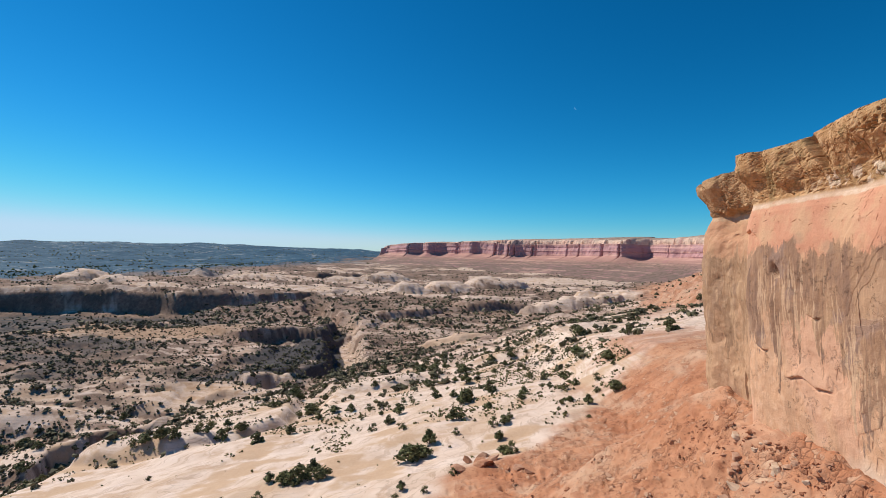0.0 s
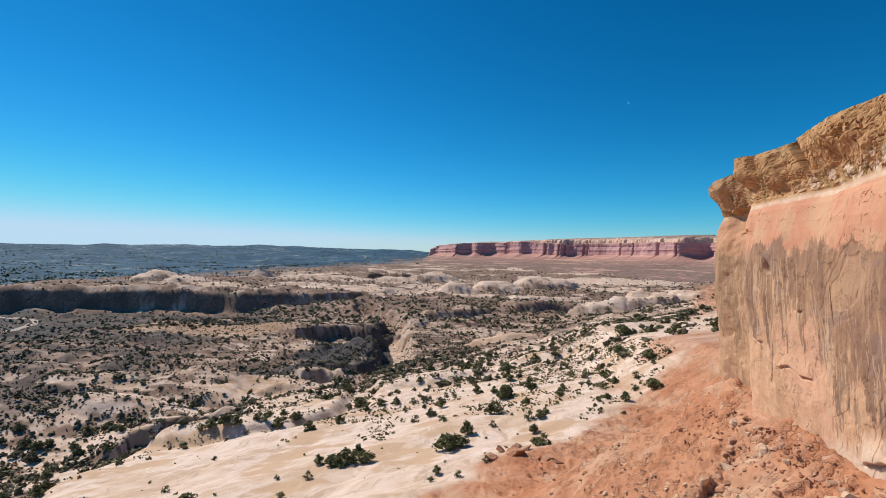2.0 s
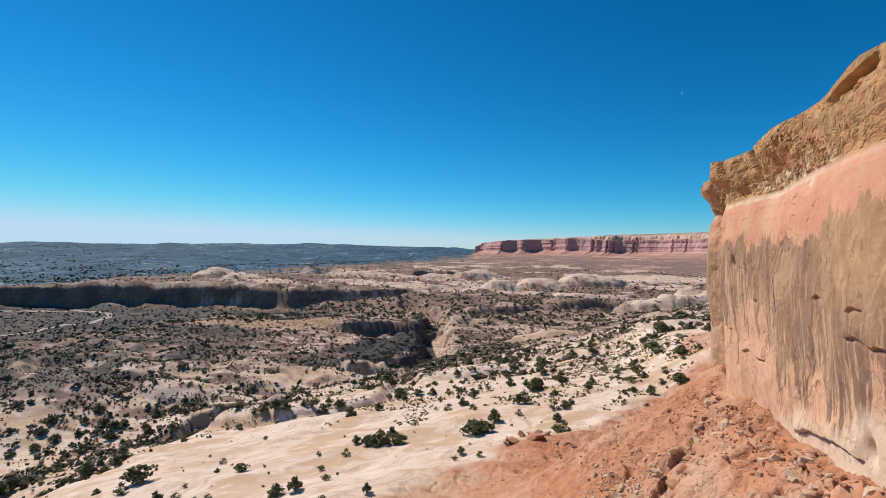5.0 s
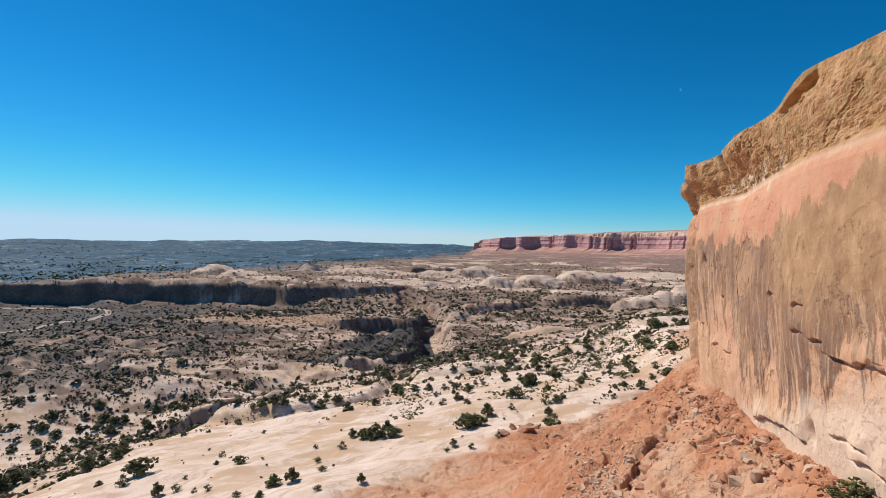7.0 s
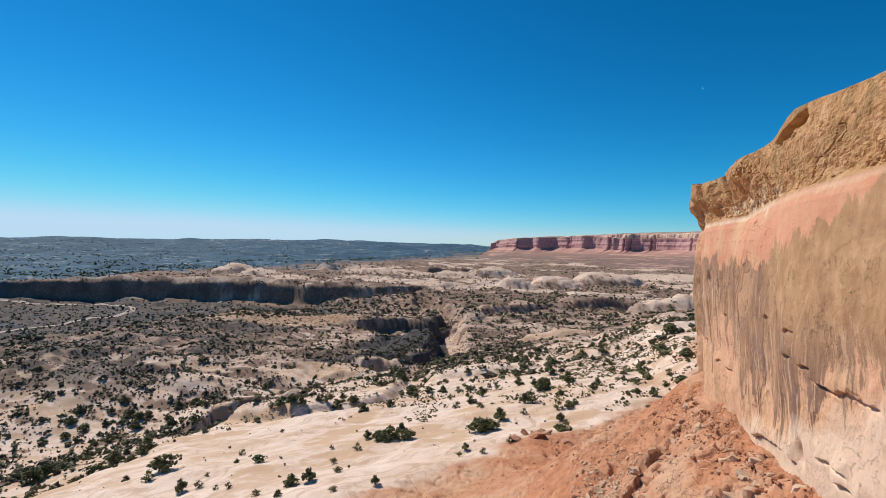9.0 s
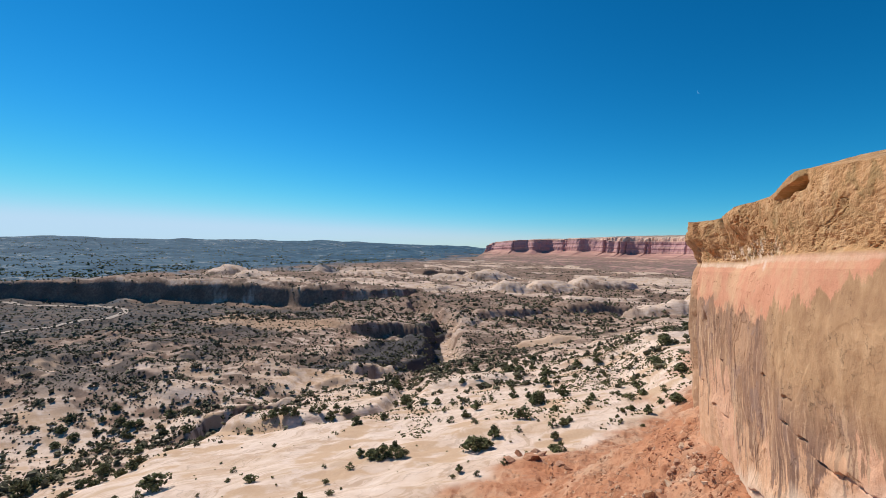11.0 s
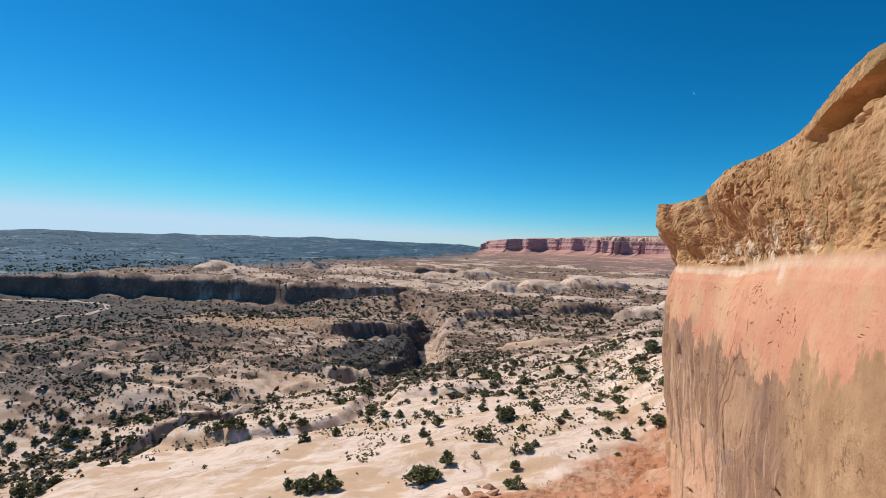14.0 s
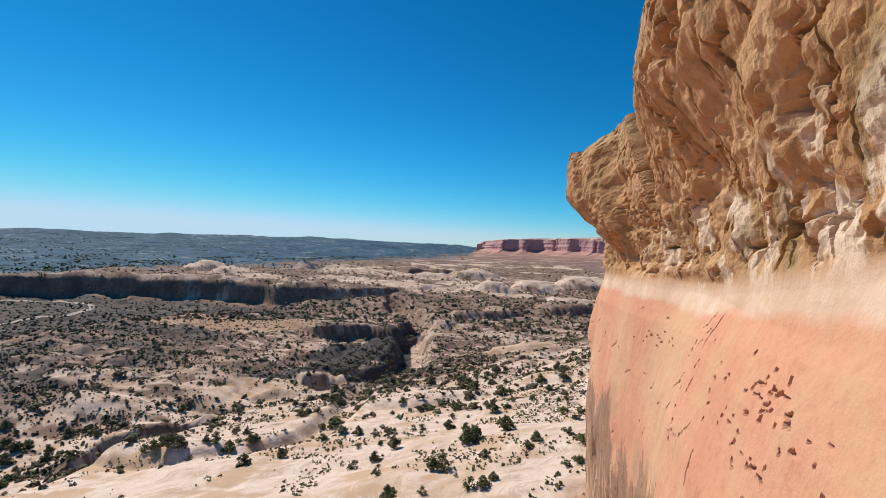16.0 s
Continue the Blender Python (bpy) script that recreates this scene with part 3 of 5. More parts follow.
    z = z + lumpy * (6.5 * chunks(x / 34 + 0.4 * y / 34, y / 22, 66, 0.8) + 2.6 * chunks(x / 12, y / 9, 67, 0.8))
    # layered red slope that climbs east of the plain
    east = sstep(0.40, 0.72, x / np.maximum(y, 1) + 0.05 * fbm(x / 60, y / 60, octaves=3, seed=63)) * sstep(190, 330, y) * sstep(1300, 900, y)
    q = (34 * east + 1.5 * fbm(x / 30, y / 30, octaves=4, seed=64)) / 4.0
    z = z + 4.0 * (np.floor(q) + sstep(0.3, 0.7, q - np.floor(q))) * (east > 0.0)
    # scree below the cliff
    d, s, side = along(x, y, CLIFF_FOOT)
    scree = np.where(side < 0, 70.2 - 0.90 * d, 70.2) + 1.3 * fbm(x / 6, y / 6, octaves=4, seed=71) * sstep(0, 4, d) - 1.8 * sstep(10, 26, y)
    z = smax(z, scree, 2.5)
    # gullied red slope, broken only near the cliff
    broken = 0.12 + 0.88 * sstep(10.0, 15.5, x + 0.12 * (y - 30) + 2.2 * fbm(x / 5, y / 5, octaves=3, seed=74))
    reds = sstep(72, 62, y - x) * sstep(140, 90, y)
    z = z - reds * 0.9 * np.abs(fbm((x + 0.9 * y) / 9, (y - x) / 30, octaves=3, seed=75))
    z = z - sstep(72, 60, y - x) * sstep(130, 80, y) * (0.45 * sstep(0.16, 0.0, np.abs(fbm(x / 4.5 + 0.2 * y, y / 4.5, octaves=4, seed=77))) + 0.35 * np.abs(fbm(x / 1.4, y / 1.4, octaves=4, seed=79)))
    blocks, joint = facets(x / 2.6 + 0.3 * y / 2.6, y / 1.9, 83, 0.8)
    z = z + sstep(70, 58, y - x) * sstep(120, 80, y) * sstep(0.0, 0.25, fbm(x / 9, y / 9, octaves=3, seed=85)) * (0.16 * blocks - 0.2 * sstep(0.1, 0.0, joint)) * broken
    ledge = sstep(69, 58, y - x) * sstep(110, 70, y) * sstep(-0.05, 0.2, fbm(x / 7, y / 7, octaves=3, seed=87))
    q = (z + 1.3 * fbm(x / 4, y / 4, octaves=4, seed=88)) / 1.2
    z = z + broken * ledge * 0.6 * (np.floor(q) + sstep(0.4, 0.6, q - np.floor(q)) - q)
    craggy = sstep(68, 60, y - x) * sstep(115, 80, y) * sstep(-0.15, 0.2, fbm(x / 8, y / 8, octaves=3, seed=86))
    z = z + broken * craggy * (0.85 * chunks(x / 2.6 + 0.3 * y / 2.6, y / 2.0, 83, 0.75) + 0.26 * chunks(x / 0.8, y / 0.7, 84, 0.8))
    # outcrop that runs down the scree: a step with a dark face towards the cliff
    d, s, side = along(x, y, [(21.4, 33.4), (19.6, 32.5), (18.6, 31.0), (17.2, 30.6), (15.4, 28.0), (14.0, 27.4), (12.6, 25.2)])
    jag = 1.7 * fbm(x / 2.2, y / 2.2, octaves=5, seed=89)
    stand = sstep(0.0, 0.12, s) * sstep(1.0, 0.8, s) * sstep(-0.22, 0.1, fbm(x / 2.6, y / 2.6, octaves=2, seed=78))
    z = z + 0.8 * (sstep(-0.15, 0.25, side + jag) * sstep(3.4, 0.4, side + jag)) * (0.6 + 1.1 * chunks(x / 1.1, y / 0.9, 82, 0.8)) * stand
    z = z - 0.5 * sstep(-2.0, -0.3, side + jag) * sstep(0.1, -0.1, side + jag) * stand
    z = z + 0.16 * fbm(x / 3.3, y / 3.3, octaves=4, seed=81) * sstep(400, 150, r)
    # plain beyond, then the wooded upland on the skyline
    far = sstep(1500, 2600, r)
    z = z * (1 - far) + far * (16 + 6 * fbm(x / 300, y / 300, octaves=4, seed=91) + 16 * sstep(-150, -700, x) * fbm(x / 260, y / 200, octaves=4, seed=92))
    az = np.degrees(np.arctan2(x, y))
    up = np.interp(az, [-70, -24, -16, -8, 0, 60], [104, 100, 78, 58, 52, 40]) + 9 * fbm(az / 4.0, 0 * az + 3, octaves=3, seed=95)
    z = z + sstep(2700, 4600, r) * up * sstep(-20, 200, y)
    return z


def ground():
    cx, cy = 8.0, -10.0
    az = np.radians(np.concatenate([np.linspace(-180, -59, 40)[:-1], np.linspace(-59, 46, 760)[:-1], np.linspace(46, 180, 40)[:-1]]))
    rad = np.concatenate([[0.02, 1.5, 3.2], np.geomspace(5.0, 20.0, 30)[:-1], np.geomspace(20.0, 75.0, 280)[:-1], np.geomspace(75.0, 300.0, 190)[:-1], np.geomspace(300.0, 1400.0, 270)[:-1], np.geomspace(1400.0, 4850.0, 140)])
    x = cx + rad[:, None] * np.sin(az)[None]
    y = cy + rad[:, None] * np.cos(az)[None]
    z = ground_height(x, y)
    me = bpy.data.meshes.new("ground")
    v = np.stack([x, y, z], -1).reshape(-1, 3)
    f = grid_faces(len(rad), len(az), True)[:, ::-1]
    me.vertices.add(len(v))
    me.vertices.foreach_set("co", v.ravel())
    me.loops.add(f.size)
    me.loops.foreach_set("vertex_index", f.ravel().astype(np.int32))
    me.polygons.add(len(f))
    me.polygons.foreach_set("loop_start", np.arange(0, f.size, 4, dtype=np.int32))
    me.polygons.foreach_set("loop_total", np.full(len(f), 4, np.int32))
    me.polygons.foreach_set("use_smooth", np.ones(len(f), bool))
    me.update(calc_edges=True)
    x, y, z = v.T
    for name, value in cover(x, y, z).items():
        me.attributes.new(name, "FLOAT", "POINT").data.foreach_set("value", value.astype(np.float32))
    me.materials.append(GROUND)
    return tagged(new("ground", me), "pale slickrock, red scree and scrubby brown desert", "ground", kind="structure")


def cover(x, y, z):
    """Which kind of ground lies where."""
    r = np.hypot(x, y)
    n1, n2 = fbm(x / 30, y / 22, octaves=5, seed=101), fbm(x / 120, y / 90, octaves=5, seed=103)
    n3 = fbm(x / 8, y / 6, octaves=4, seed=105)
    # bald bench in the foreground
    plane = 55 + 0.18 * x - 0.126 * y
    rock = sstep(14, 19, plane + 10 * n1) * sstep(-112, -100, x + 8 * n1)
    rock = rock * (1 - 0.9 * sstep(0.02, 0.2, n3 + 0.5 * n1 + 0.2 * sstep(180, 260, y)) * sstep(120, 190, y))
    for cx, cy, rx, ry, h in DOMES + LOW_DOMES:
        q = np.hypot((x - cx) / rx, (y - cy) / ry) + 0.6 * n3 + 0.3 * n1
        rock = np.maximum(rock, sstep(1.15, 0.85, q) * (1.0 if cy > 520 else 0.35))
    patches = 0.8 * sstep(0.30, 0.37, n1 + 0.55 * n3 + 0.25 * n2) * sstep(-420, -120, x) * sstep(1000, 250, y)
    patches = np.maximum(patches, sstep(0.11, 0.19, n2 + 0.5 * n1 + 0.2 * n3) * sstep(600, 800, y) * sstep(4700, 3600, r) * sstep(-1500, -300, x + 0.15 * (r - 900)))
    n4 = fbm(x / 13 + 0.3 * y / 13, y / 5.5, octaves=5, seed=109)
    patches = np.maximum(patches, sstep(0.05, 0.12, n4 + 0.35 * n1 + 0.14 + 0.05 * sstep(-90, -110, x) * sstep(235, 190, y) + 0.2 * sstep(170, 110, y)) * sstep(-400, -250, x) * sstep(300, 200, y))
    patches = np.maximum(patches, 0.6 * sstep(0.30, 0.36, n4 + 0.3 * n2) * sstep(200, 260, y) * sstep(700, 500, y) * sstep(-500, -300, x))
    patches = patches * (1 - sstep(1.15, 0.85, np.hypot((x + 245) / 75, (y - 400) / 34) + 0.4 * n3))
    rock = np.maximum(rock, 0.9 * patches)
    _, _, edge = along(x, y, RIVER_WALL)
    rock = np.maximum(rock, 0.8 * sstep(-48, -24, edge) * sstep(-10, -18, edge) * sstep(-0.1, 0.2, n1 + 0.5 * n3) * sstep(-250, -400, x))
    d, s, side = along(x, y, WASHES[0][0])
    rock = np.maximum(rock, 0.8 * sstep(20, 12, d + 14 * n3 + 8 * n1) * sstep(0.40, 0.48, s) * (side < 2) * sstep(-0.3, 0.1, n3))
    # bowl of the wash: thick brush, darkened for its shade as well
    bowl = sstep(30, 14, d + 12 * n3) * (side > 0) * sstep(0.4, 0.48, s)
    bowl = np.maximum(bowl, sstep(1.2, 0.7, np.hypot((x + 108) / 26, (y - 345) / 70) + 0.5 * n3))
    red = sstep(3, -3, y - x - 67 + 9 * n1 + 5 * n3) * sstep(150, 110, y)
    red = np.maximum(red, 0.7 * sstep(0.05, 0.3, n1 + 0.3 * n3) * sstep(20, 40, x) * sstep(80, 110, y) * sstep(180, 130, y))
    bearing = x / np.maximum(y, 1) + 0.04 * n1 + 0.03 * n2
    red = np.maximum(red, 0.85 * sstep(0.38, 0.46, bearing) * sstep(180, 240, y) * sstep(1300, 1000, y))
    rock = np.maximum(rock, 0.85 * sstep(0.13, 0.19, bearing) * sstep(0.42, 0.36, bearing) * sstep(1040, 1100, y + 90 * n3) * sstep(1390, 1300, y + 90 * n3))
    tan = np.maximum(sstep(1.2, 0.8, np.hypot((x + 118) / 26, (y - 232) / 18) + 0.4 * n3), sstep(1.2, 0.8, np.hypot((x - 10) / 30, (y - 346) / 14) + 0.4 * n3))
    tan = np.maximum(tan, 0.6 * sstep(1.25, 0.85, np.hypot((x + 250) / 80, (y - 392) / 36) + 0.4 * n3))
    tan = np.maximum(tan, 0.8 * sstep(0.1, 0.35, n2) * sstep(1000, 1300, y) * sstep(2600, 2200, r))
    _, _, wside = along(x, y, RIVER_WALL)
    _, _, bside = along(x, y, RIVER_BANK)
    # canyon floor: dark soil and brush, its shade and haze painted in too
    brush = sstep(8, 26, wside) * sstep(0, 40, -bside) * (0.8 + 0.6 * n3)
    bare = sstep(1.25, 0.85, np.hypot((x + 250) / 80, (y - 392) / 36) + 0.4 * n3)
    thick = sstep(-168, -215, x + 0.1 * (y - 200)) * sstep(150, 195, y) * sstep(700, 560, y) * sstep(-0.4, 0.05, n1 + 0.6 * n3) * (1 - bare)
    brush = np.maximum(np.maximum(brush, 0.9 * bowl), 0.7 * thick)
    rock = rock * (1 - 0.9 * bowl) * (1 - 0.8 * thick)
    # far wooded upland, which the material tints with blue haze
    hazed_forest = sstep(1850, 2800, r * np.interp(np.degrees(np.arctan2(x, y)), [-50, -35, -22, -12, -4, 5], [1.9, 1.65, 1.3, 0.85, 0.62, 0.5]) + 900 * n2 + 300 * n1) * sstep(-20, 100, y)
    sand = sstep(0.22, 0.4, fbm(x / 11, y / 7, octaves=5, seed=107) + 0.2 * n1) * rock
    return {"rock": rock * (1 - hazed_forest), "sand": sand, "brush": np.clip(brush, 0, 1), "red": red, "tan": tan, "hazed_forest": hazed_forest}


ground()


# ---------- the near cliff ----------
def spline(points, step):
    """Points evenly along a smooth curve through the given ones."""
    p = np.array(points, float)
    p = np.vstack([2 * p[0] - p[1], p, 2 * p[-1] - p[-2]])
    out = []
    for a, b, c, d in zip(p, p[1:], p[2:], p[3:]):
        for t in np.linspace(0, 1, 60, endpoint=False):
            out.append(0.5 * (2 * b + (c - a) * t + (2 * a - 5 * b + 4 * c - d) * t * t + (3 * b - a - 3 * c + d) * t ** 3))
    out = np.array(out)
    s = np.concatenate([[0], np.cumsum(np.hypot(*np.diff(out, axis=0).T))])
    u = np.concatenate([[0], np.cumsum(step(out[:, 1]) ** -1 * np.gradient(s))])[:-1]
    k = np.linspace(0, u[-1], int(u[-1]))
    return np.stack([np.interp(k, u, out[:, 0]), np.interp(k, u, out[:, 1])], -1), np.interp(k, u, s)


# thin ledges and cracks in the wall, as runs of (y, z); the rock above stands proud of the rock below
LEDGES = [
    ([(14.2, 75.1), (12.5, 74.9), (11.0, 75.2), (9.2, 75.1)], 0.32),
    ([(32.0, 71.9), (30.5, 72.3), (29.4, 71.8), (28.2, 72.0)], 0.25),
    ([(24.2, 68.3), (22.6, 69.0), (20.4, 69.4), (18.4, 69.8), (16.2, 69.9)], 0.5),
    ([(13.9, 71.2), (12.4, 71.5), (11.0, 71.4)], 0.25),
    ([(12.6, 70.7), (11.0, 70.9), (9.8, 70.8)], 0.35),
    ([(17.0, 76.9), (16.2, 77.2), (15.3, 77.1)], 0.22),
    ([(35.0, 73.6), (34.0, 73.3), (33.4, 73.5)], 0.25),
    ([(36.4, 81.6), (35.2, 81.9), (34.4, 81.2)], 0.3),
    ([(17.2, 75.6), (16.0, 75.8), (15.0, 75.5), (13.9, 75.65)], 0.25),
    ([(20.9, 77.2), (20.0, 77.4), (19.4, 77.2)], 0.22),
    ([(30.0, 76.4), (29.3, 76.1), (28.8, 76.3)], 0.2),
]
CRACKS = [[(25.6, 83.6), (26.2, 82.9), (26.9, 82.1)], [(23.3, 83.0), (23.6, 82.4), (23.5, 81.8)], [(31.2, 79.6), (32.2, 78.8), (32.8, 78.1)], [(20.6, 83.6), (21.0, 82.4), (20.8, 81.6)],
          [(16.2, 82.6), (15.6, 83.2), (15.3, 83.9)], [(28.2, 83.2), (28.9, 82.0)], [(34.9, 82.8), (34.6, 81.8), (35.0, 80.6)], [(18.6, 82.2), (19.0, 81.0)]]


def cliff():
    face = [(24.9, -60), (23.7, -12), (22.8, 4), (22.5, 12), (22.4, 16), (23.0, 20.5), (23.1, 24), (23.4, 28), (23.2, 32), (23.2, 35.2), (23.8, 36.4), (24.8, 38.0), (25.4, 40.2), (25.3, 42.2), (25.0, 44.0), (26.4, 46.6), (32, 49), (50, 55), (95, 70)]
    line, s = spline(face, lambda y: np.where((y > 21.5) & (y < 26), 0.016, np.where((y > 19.5) & (y < 28), 0.03, np.where((y > 17) & (y < 34), 0.05, np.where((y > 5) & (y < 46), 0.085, 0.8)))))
    tang = np.gradient(line, axis=0)
    tang /= np.hypot(*tang.T)[:, None]
    out = np.stack([-tang[:, 1], tang[:, 0]], -1)          # outward, towards -x
    y = line[:, 1]
    rim = np.interp(y, [-60, -5, 8, 12, 14, 16, 18, 20, 23, 26, 28, 30, 33, 36, 38.5, 42, 46, 60], [91, 89.8, 88.7, 88.9, 89.1, 89.2, 88.75, 88.35, 88.2, 88.15, 87.9, 87.6, 87.4, 87.6, 87.4, 87.2, 86.4, 85])
    zs = np.concatenate([np.arange(62, 80, 0.09), np.arange(80, 81.5, 0.05), np.arange(81.5, 82.6, 0.03), np.arange(82.6, 85.6, 0.018), np.arange(85.6, 87.0, 0.028)])
    nz, ns = len(zs), len(y)
    # height in the wall, stretched so that the last row meets the rim
    hz = zs[:, None] + np.clip((zs[:, None] - 84.0) / 3.0, 0, 1) * (rim - 87.0)[None]
    S = np.broadcast_to(s[None], (nz, ns))
    Y = np.broadcast_to(y[None], (nz, ns))
    tz = hz + 0.035 * np.clip(Y - 36, -40, 8) - 0.36 * np.clip((27.0 - Y) / 4.7, 0, 1)               # height measured along the dipping beds
    bulge = np.interp(tz, [62, 68, 70, 73, 77, 81, 83.0, 83.6, 84.1, 84.5, 85.4, 86.5, 88, 90], [-0.6, -0.15, 0.05, 0.1, 0.42, 0.36, 0.16, 0.0, -0.05, 0.0, 0.15, 0.3, 0.3, 0.1])
    capk = sstep(83.75, 84.0, tz)
    # the cap: faceted blocks with open joints, finer and hollowed towards its foot
    j1 = 0.5 * fbm(S / 1.7, tz / 1.7, octaves=3, seed=5)
    fine = sstep(-0.1, 0.25, fbm(S / 2.2, tz / 1.2, octaves=3, seed=17))
    low = sstep(86.0, 85.0, tz)
    calm = (0.3 + 0.7 * sstep(87.2, 86.0, tz)) * (0.55 + 0.45 * sstep(18, 22, Y))
    fine = fine * (0.4 + 0.6 * sstep(18, 22, Y))
    big = chunks(S / 1.5 + 0.5 * tz + j1, tz / 1.2 + j1, 3, 0.9)
    mid = chunks(S / 0.52 + 0.8 * tz + 0.6 * j1, tz / 0.36 + 0.15 * S, 13, 0.9)
    bit = chunks(S / 0.19 + 0.8 * tz + 0.4 * j1, tz / 0.13 + 0.3 * j1, 19, 0.9)
    rough = calm * 0.30 * big - 0.13 * sstep(0.05, 0.0, np.abs(fbm(S / 1.1 + 0.6 * tz, tz / 1.3, octaves=4, seed=25))) * sstep(0.0, 0.2, fbm(S / 2, tz / 1.5, octaves=2, seed=28)) + (0.04 + 0.08 * np.maximum(fine, low)) * mid + (0.012 + 0.04 * np.maximum(fine, low)) * bit
    rough = rough + 0.05 * fbm(S / 0.7, tz / 0.5, octaves=5, seed=23) + 0.018 * fbm(S / 0.13, tz / 0.11, octaves=3, seed=39) + 0.02
    # small angular hollows
    for sx, sz, seed, deep, cut in ((0.30, 0.17, 45, 0.55, 0.16), (0.15, 0.09, 46, 0.34, 0.15)):
        pock = chunks(S / sx + 0.6 * tz / sx, tz / sz + 0.3 * fbm(S / sx, tz / sz, octaves=2, seed=seed + 3), seed, 1.1)
        where = sstep(-0.05, 0.25, fbm(S / 1.7, tz / 1.0, octaves=3, seed=seed + 2) + 0.3 * low - 0.1)
        rough = rough - deep * np.clip(pock - cut, 0, 0.5) * where * (0.25 + 0.75 * sstep(18.5, 21.5, Y))
    # the wall below: faint undulation, thin flakes
    slip = chunks(S / 2.2 + 0.5 * fbm(S / 2, tz / 2, octaves=4, seed=29), tz / 2.8 + 0.5 * fbm(S / 3, tz / 3, octaves=4, seed=33), 31, 0.5)
    hv = chunks(S / 0.55 + 0.5 * tz, tz / 0.8 + 0.4 * fbm(S / 1, tz / 1, octaves=4, seed=65), 67, 0.7)
    chip = sstep(0.1, 0.35, fbm(S / 2.4, tz / 1.9, octaves=3, seed=69))
    flake = 0.3 + 0.7 * sstep(81.5, 80.0, tz)
    slab = 0.22 * slip * flake + (0.03 + 0.09 * flake) * hv * (0.35 * flake + 0.65 * chip) + 0.03 * fbm(S / 0.9, tz / 1.3, octaves=5, seed=37) + 0.12 * fbm(S / 4, tz / 5, octaves=3, seed=1)
    peel = fbm(S / 3.0 + 0.3 * tz / 3.0, tz / 4.6, octaves=4, seed=91, gain=0.42)
    level = 1.3 * sstep(-0.2, -0.185, peel) + 1.3 * sstep(0.02, 0.035, peel) + 1.4 * sstep(0.22, 0.235, peel)
    plates = sstep(82.2, 80.6, tz) * (0.35 + 0.65 * sstep(-0.15, 0.15, fbm(S / 5, tz / 5, octaves=2, seed=93)))
    slab = slab - 0.016 * (level - 2) * plates
    off = bulge + capk * rough + (1 - capk) * slab
    # slanting cracks and clusters of pits in the salmon rock: place, lean, length, width, depth
    g = np.random.RandomState(77)
    marks = [(g.uniform(19.5, 35), g.uniform(80.3, 83.7), g.uniform(0.05, 0.28), g.uniform(0.008, 0.018), 0.05) for _ in range(55)]
    for cy, cz, sy, sz, n in ((23.75, 83.38, 0.26, 0.11, 30), (23.85, 82.9, 0.33, 0.08, 18), (26.1, 82.2, 0.25, 0.12, 10), (22.6, 83.0, 0.5, 0.25, 14), (21.0, 82.6, 0.5, 0.3, 14), (24.9, 82.9, 0.4, 0.3, 8), (28.4, 83.0, 0.5, 0.2, 12)):
        marks += [(g.normal(cy, sy), min(g.normal(cz, sz), 83.6), g.uniform(0.015, 0.05), g.uniform(0.010, 0.020), 0.09) for _ in range(n)]
    marks += [(g.uniform(20.5, 31), g.uniform(84.6, 87.4), g.uniform(0.08, 0.38), g.uniform(0.010, 0.028), 0.16) for _ in range(110)]
    marks += [(g.normal(24.7, 0.7), g.normal(87.1, 0.22), g.uniform(0.05, 0.14), g.uniform(0.05, 0.11), 0.2) for _ in range(26)]
    for my, mz, long, wide, deep in marks:
        a, b = np.searchsorted(y, (my - 0.6, my + 0.6))
        c, d = np.searchsorted(hz[:, (a + b) // 2], (mz - 0.7, mz + 0.7))
        py, pz = Y[c:d, a:b] - my, hz[c:d, a:b] - mz
        lean = 0.9 + 0.5 * math.sin(37 * my) if deep < 0.06 else 0.25 + 0.35 * math.sin(37 * my) if deep < 0.1 else 1.1 + 0.9 * math.sin(37 * my)
        e = (-math.cos(lean), math.sin(lean))
        run = py * e[0] + pz * e[1]
        cross = py * e[1] - pz * e[0] + 0.05 * fbm(Y[c:d, a:b] / 0.12, hz[c:d, a:b] / 0.12, octaves=2, seed=59)
        off[c:d, a:b] -= deep * sstep(1.3, 0.6, np.hypot(run / long, cross / wide))
    # the beds weather back a little at the pale band
    off = off - np.exp(-(((Y - 25.2) / 3.2) ** 4)) * np.interp(hz, [80, 82.2, 83.2, 83.9, 84.6, 85.6, 86.6], [0, 0.0, 0.16, 0.34, 0.34, 0.2, 0])
    for run, proud in LEDGES:
        ya, za = np.array(run)[::-1].T
        k = np.interp(Y, ya, za) + 0.10 * fbm(Y / 0.5, 0 * Y, octaves=3, seed=57) - hz
        ends = sstep(ya[0] - 0.1, ya[0] + 0.5, Y) * sstep(ya[-1] + 0.1, ya[-1] - 0.5, Y)
        off = off + ends * proud * (0.55 * sstep(0.03, -0.05, k) * sstep(-1.6, -0.1, k) - 0.45 * sstep(-0.03, 0.05, k) * sstep(0.22, 0.08, k))
    for run in CRACKS:
        d, share, _ = along(Y, hz, run)
        off = off - 0.06 * sstep(0.022, 0.004, d + 0.10 * np.abs(fbm(Y / 0.3, hz / 0.3, octaves=2, seed=59)))
    # deep slot beside the end block, the round hole and the long shadowed niche under the rim
    off = off - 0.8 * sstep(0.5, 0.1, np.abs(Y - 29.2 - 0.55 * (hz - 86.2)) * np.interp(hz, [85, 86, 87.3], [2.2, 1.2, 0.8])) * sstep(84.9, 85.5, tz) * sstep(87.7, 86.9, tz)
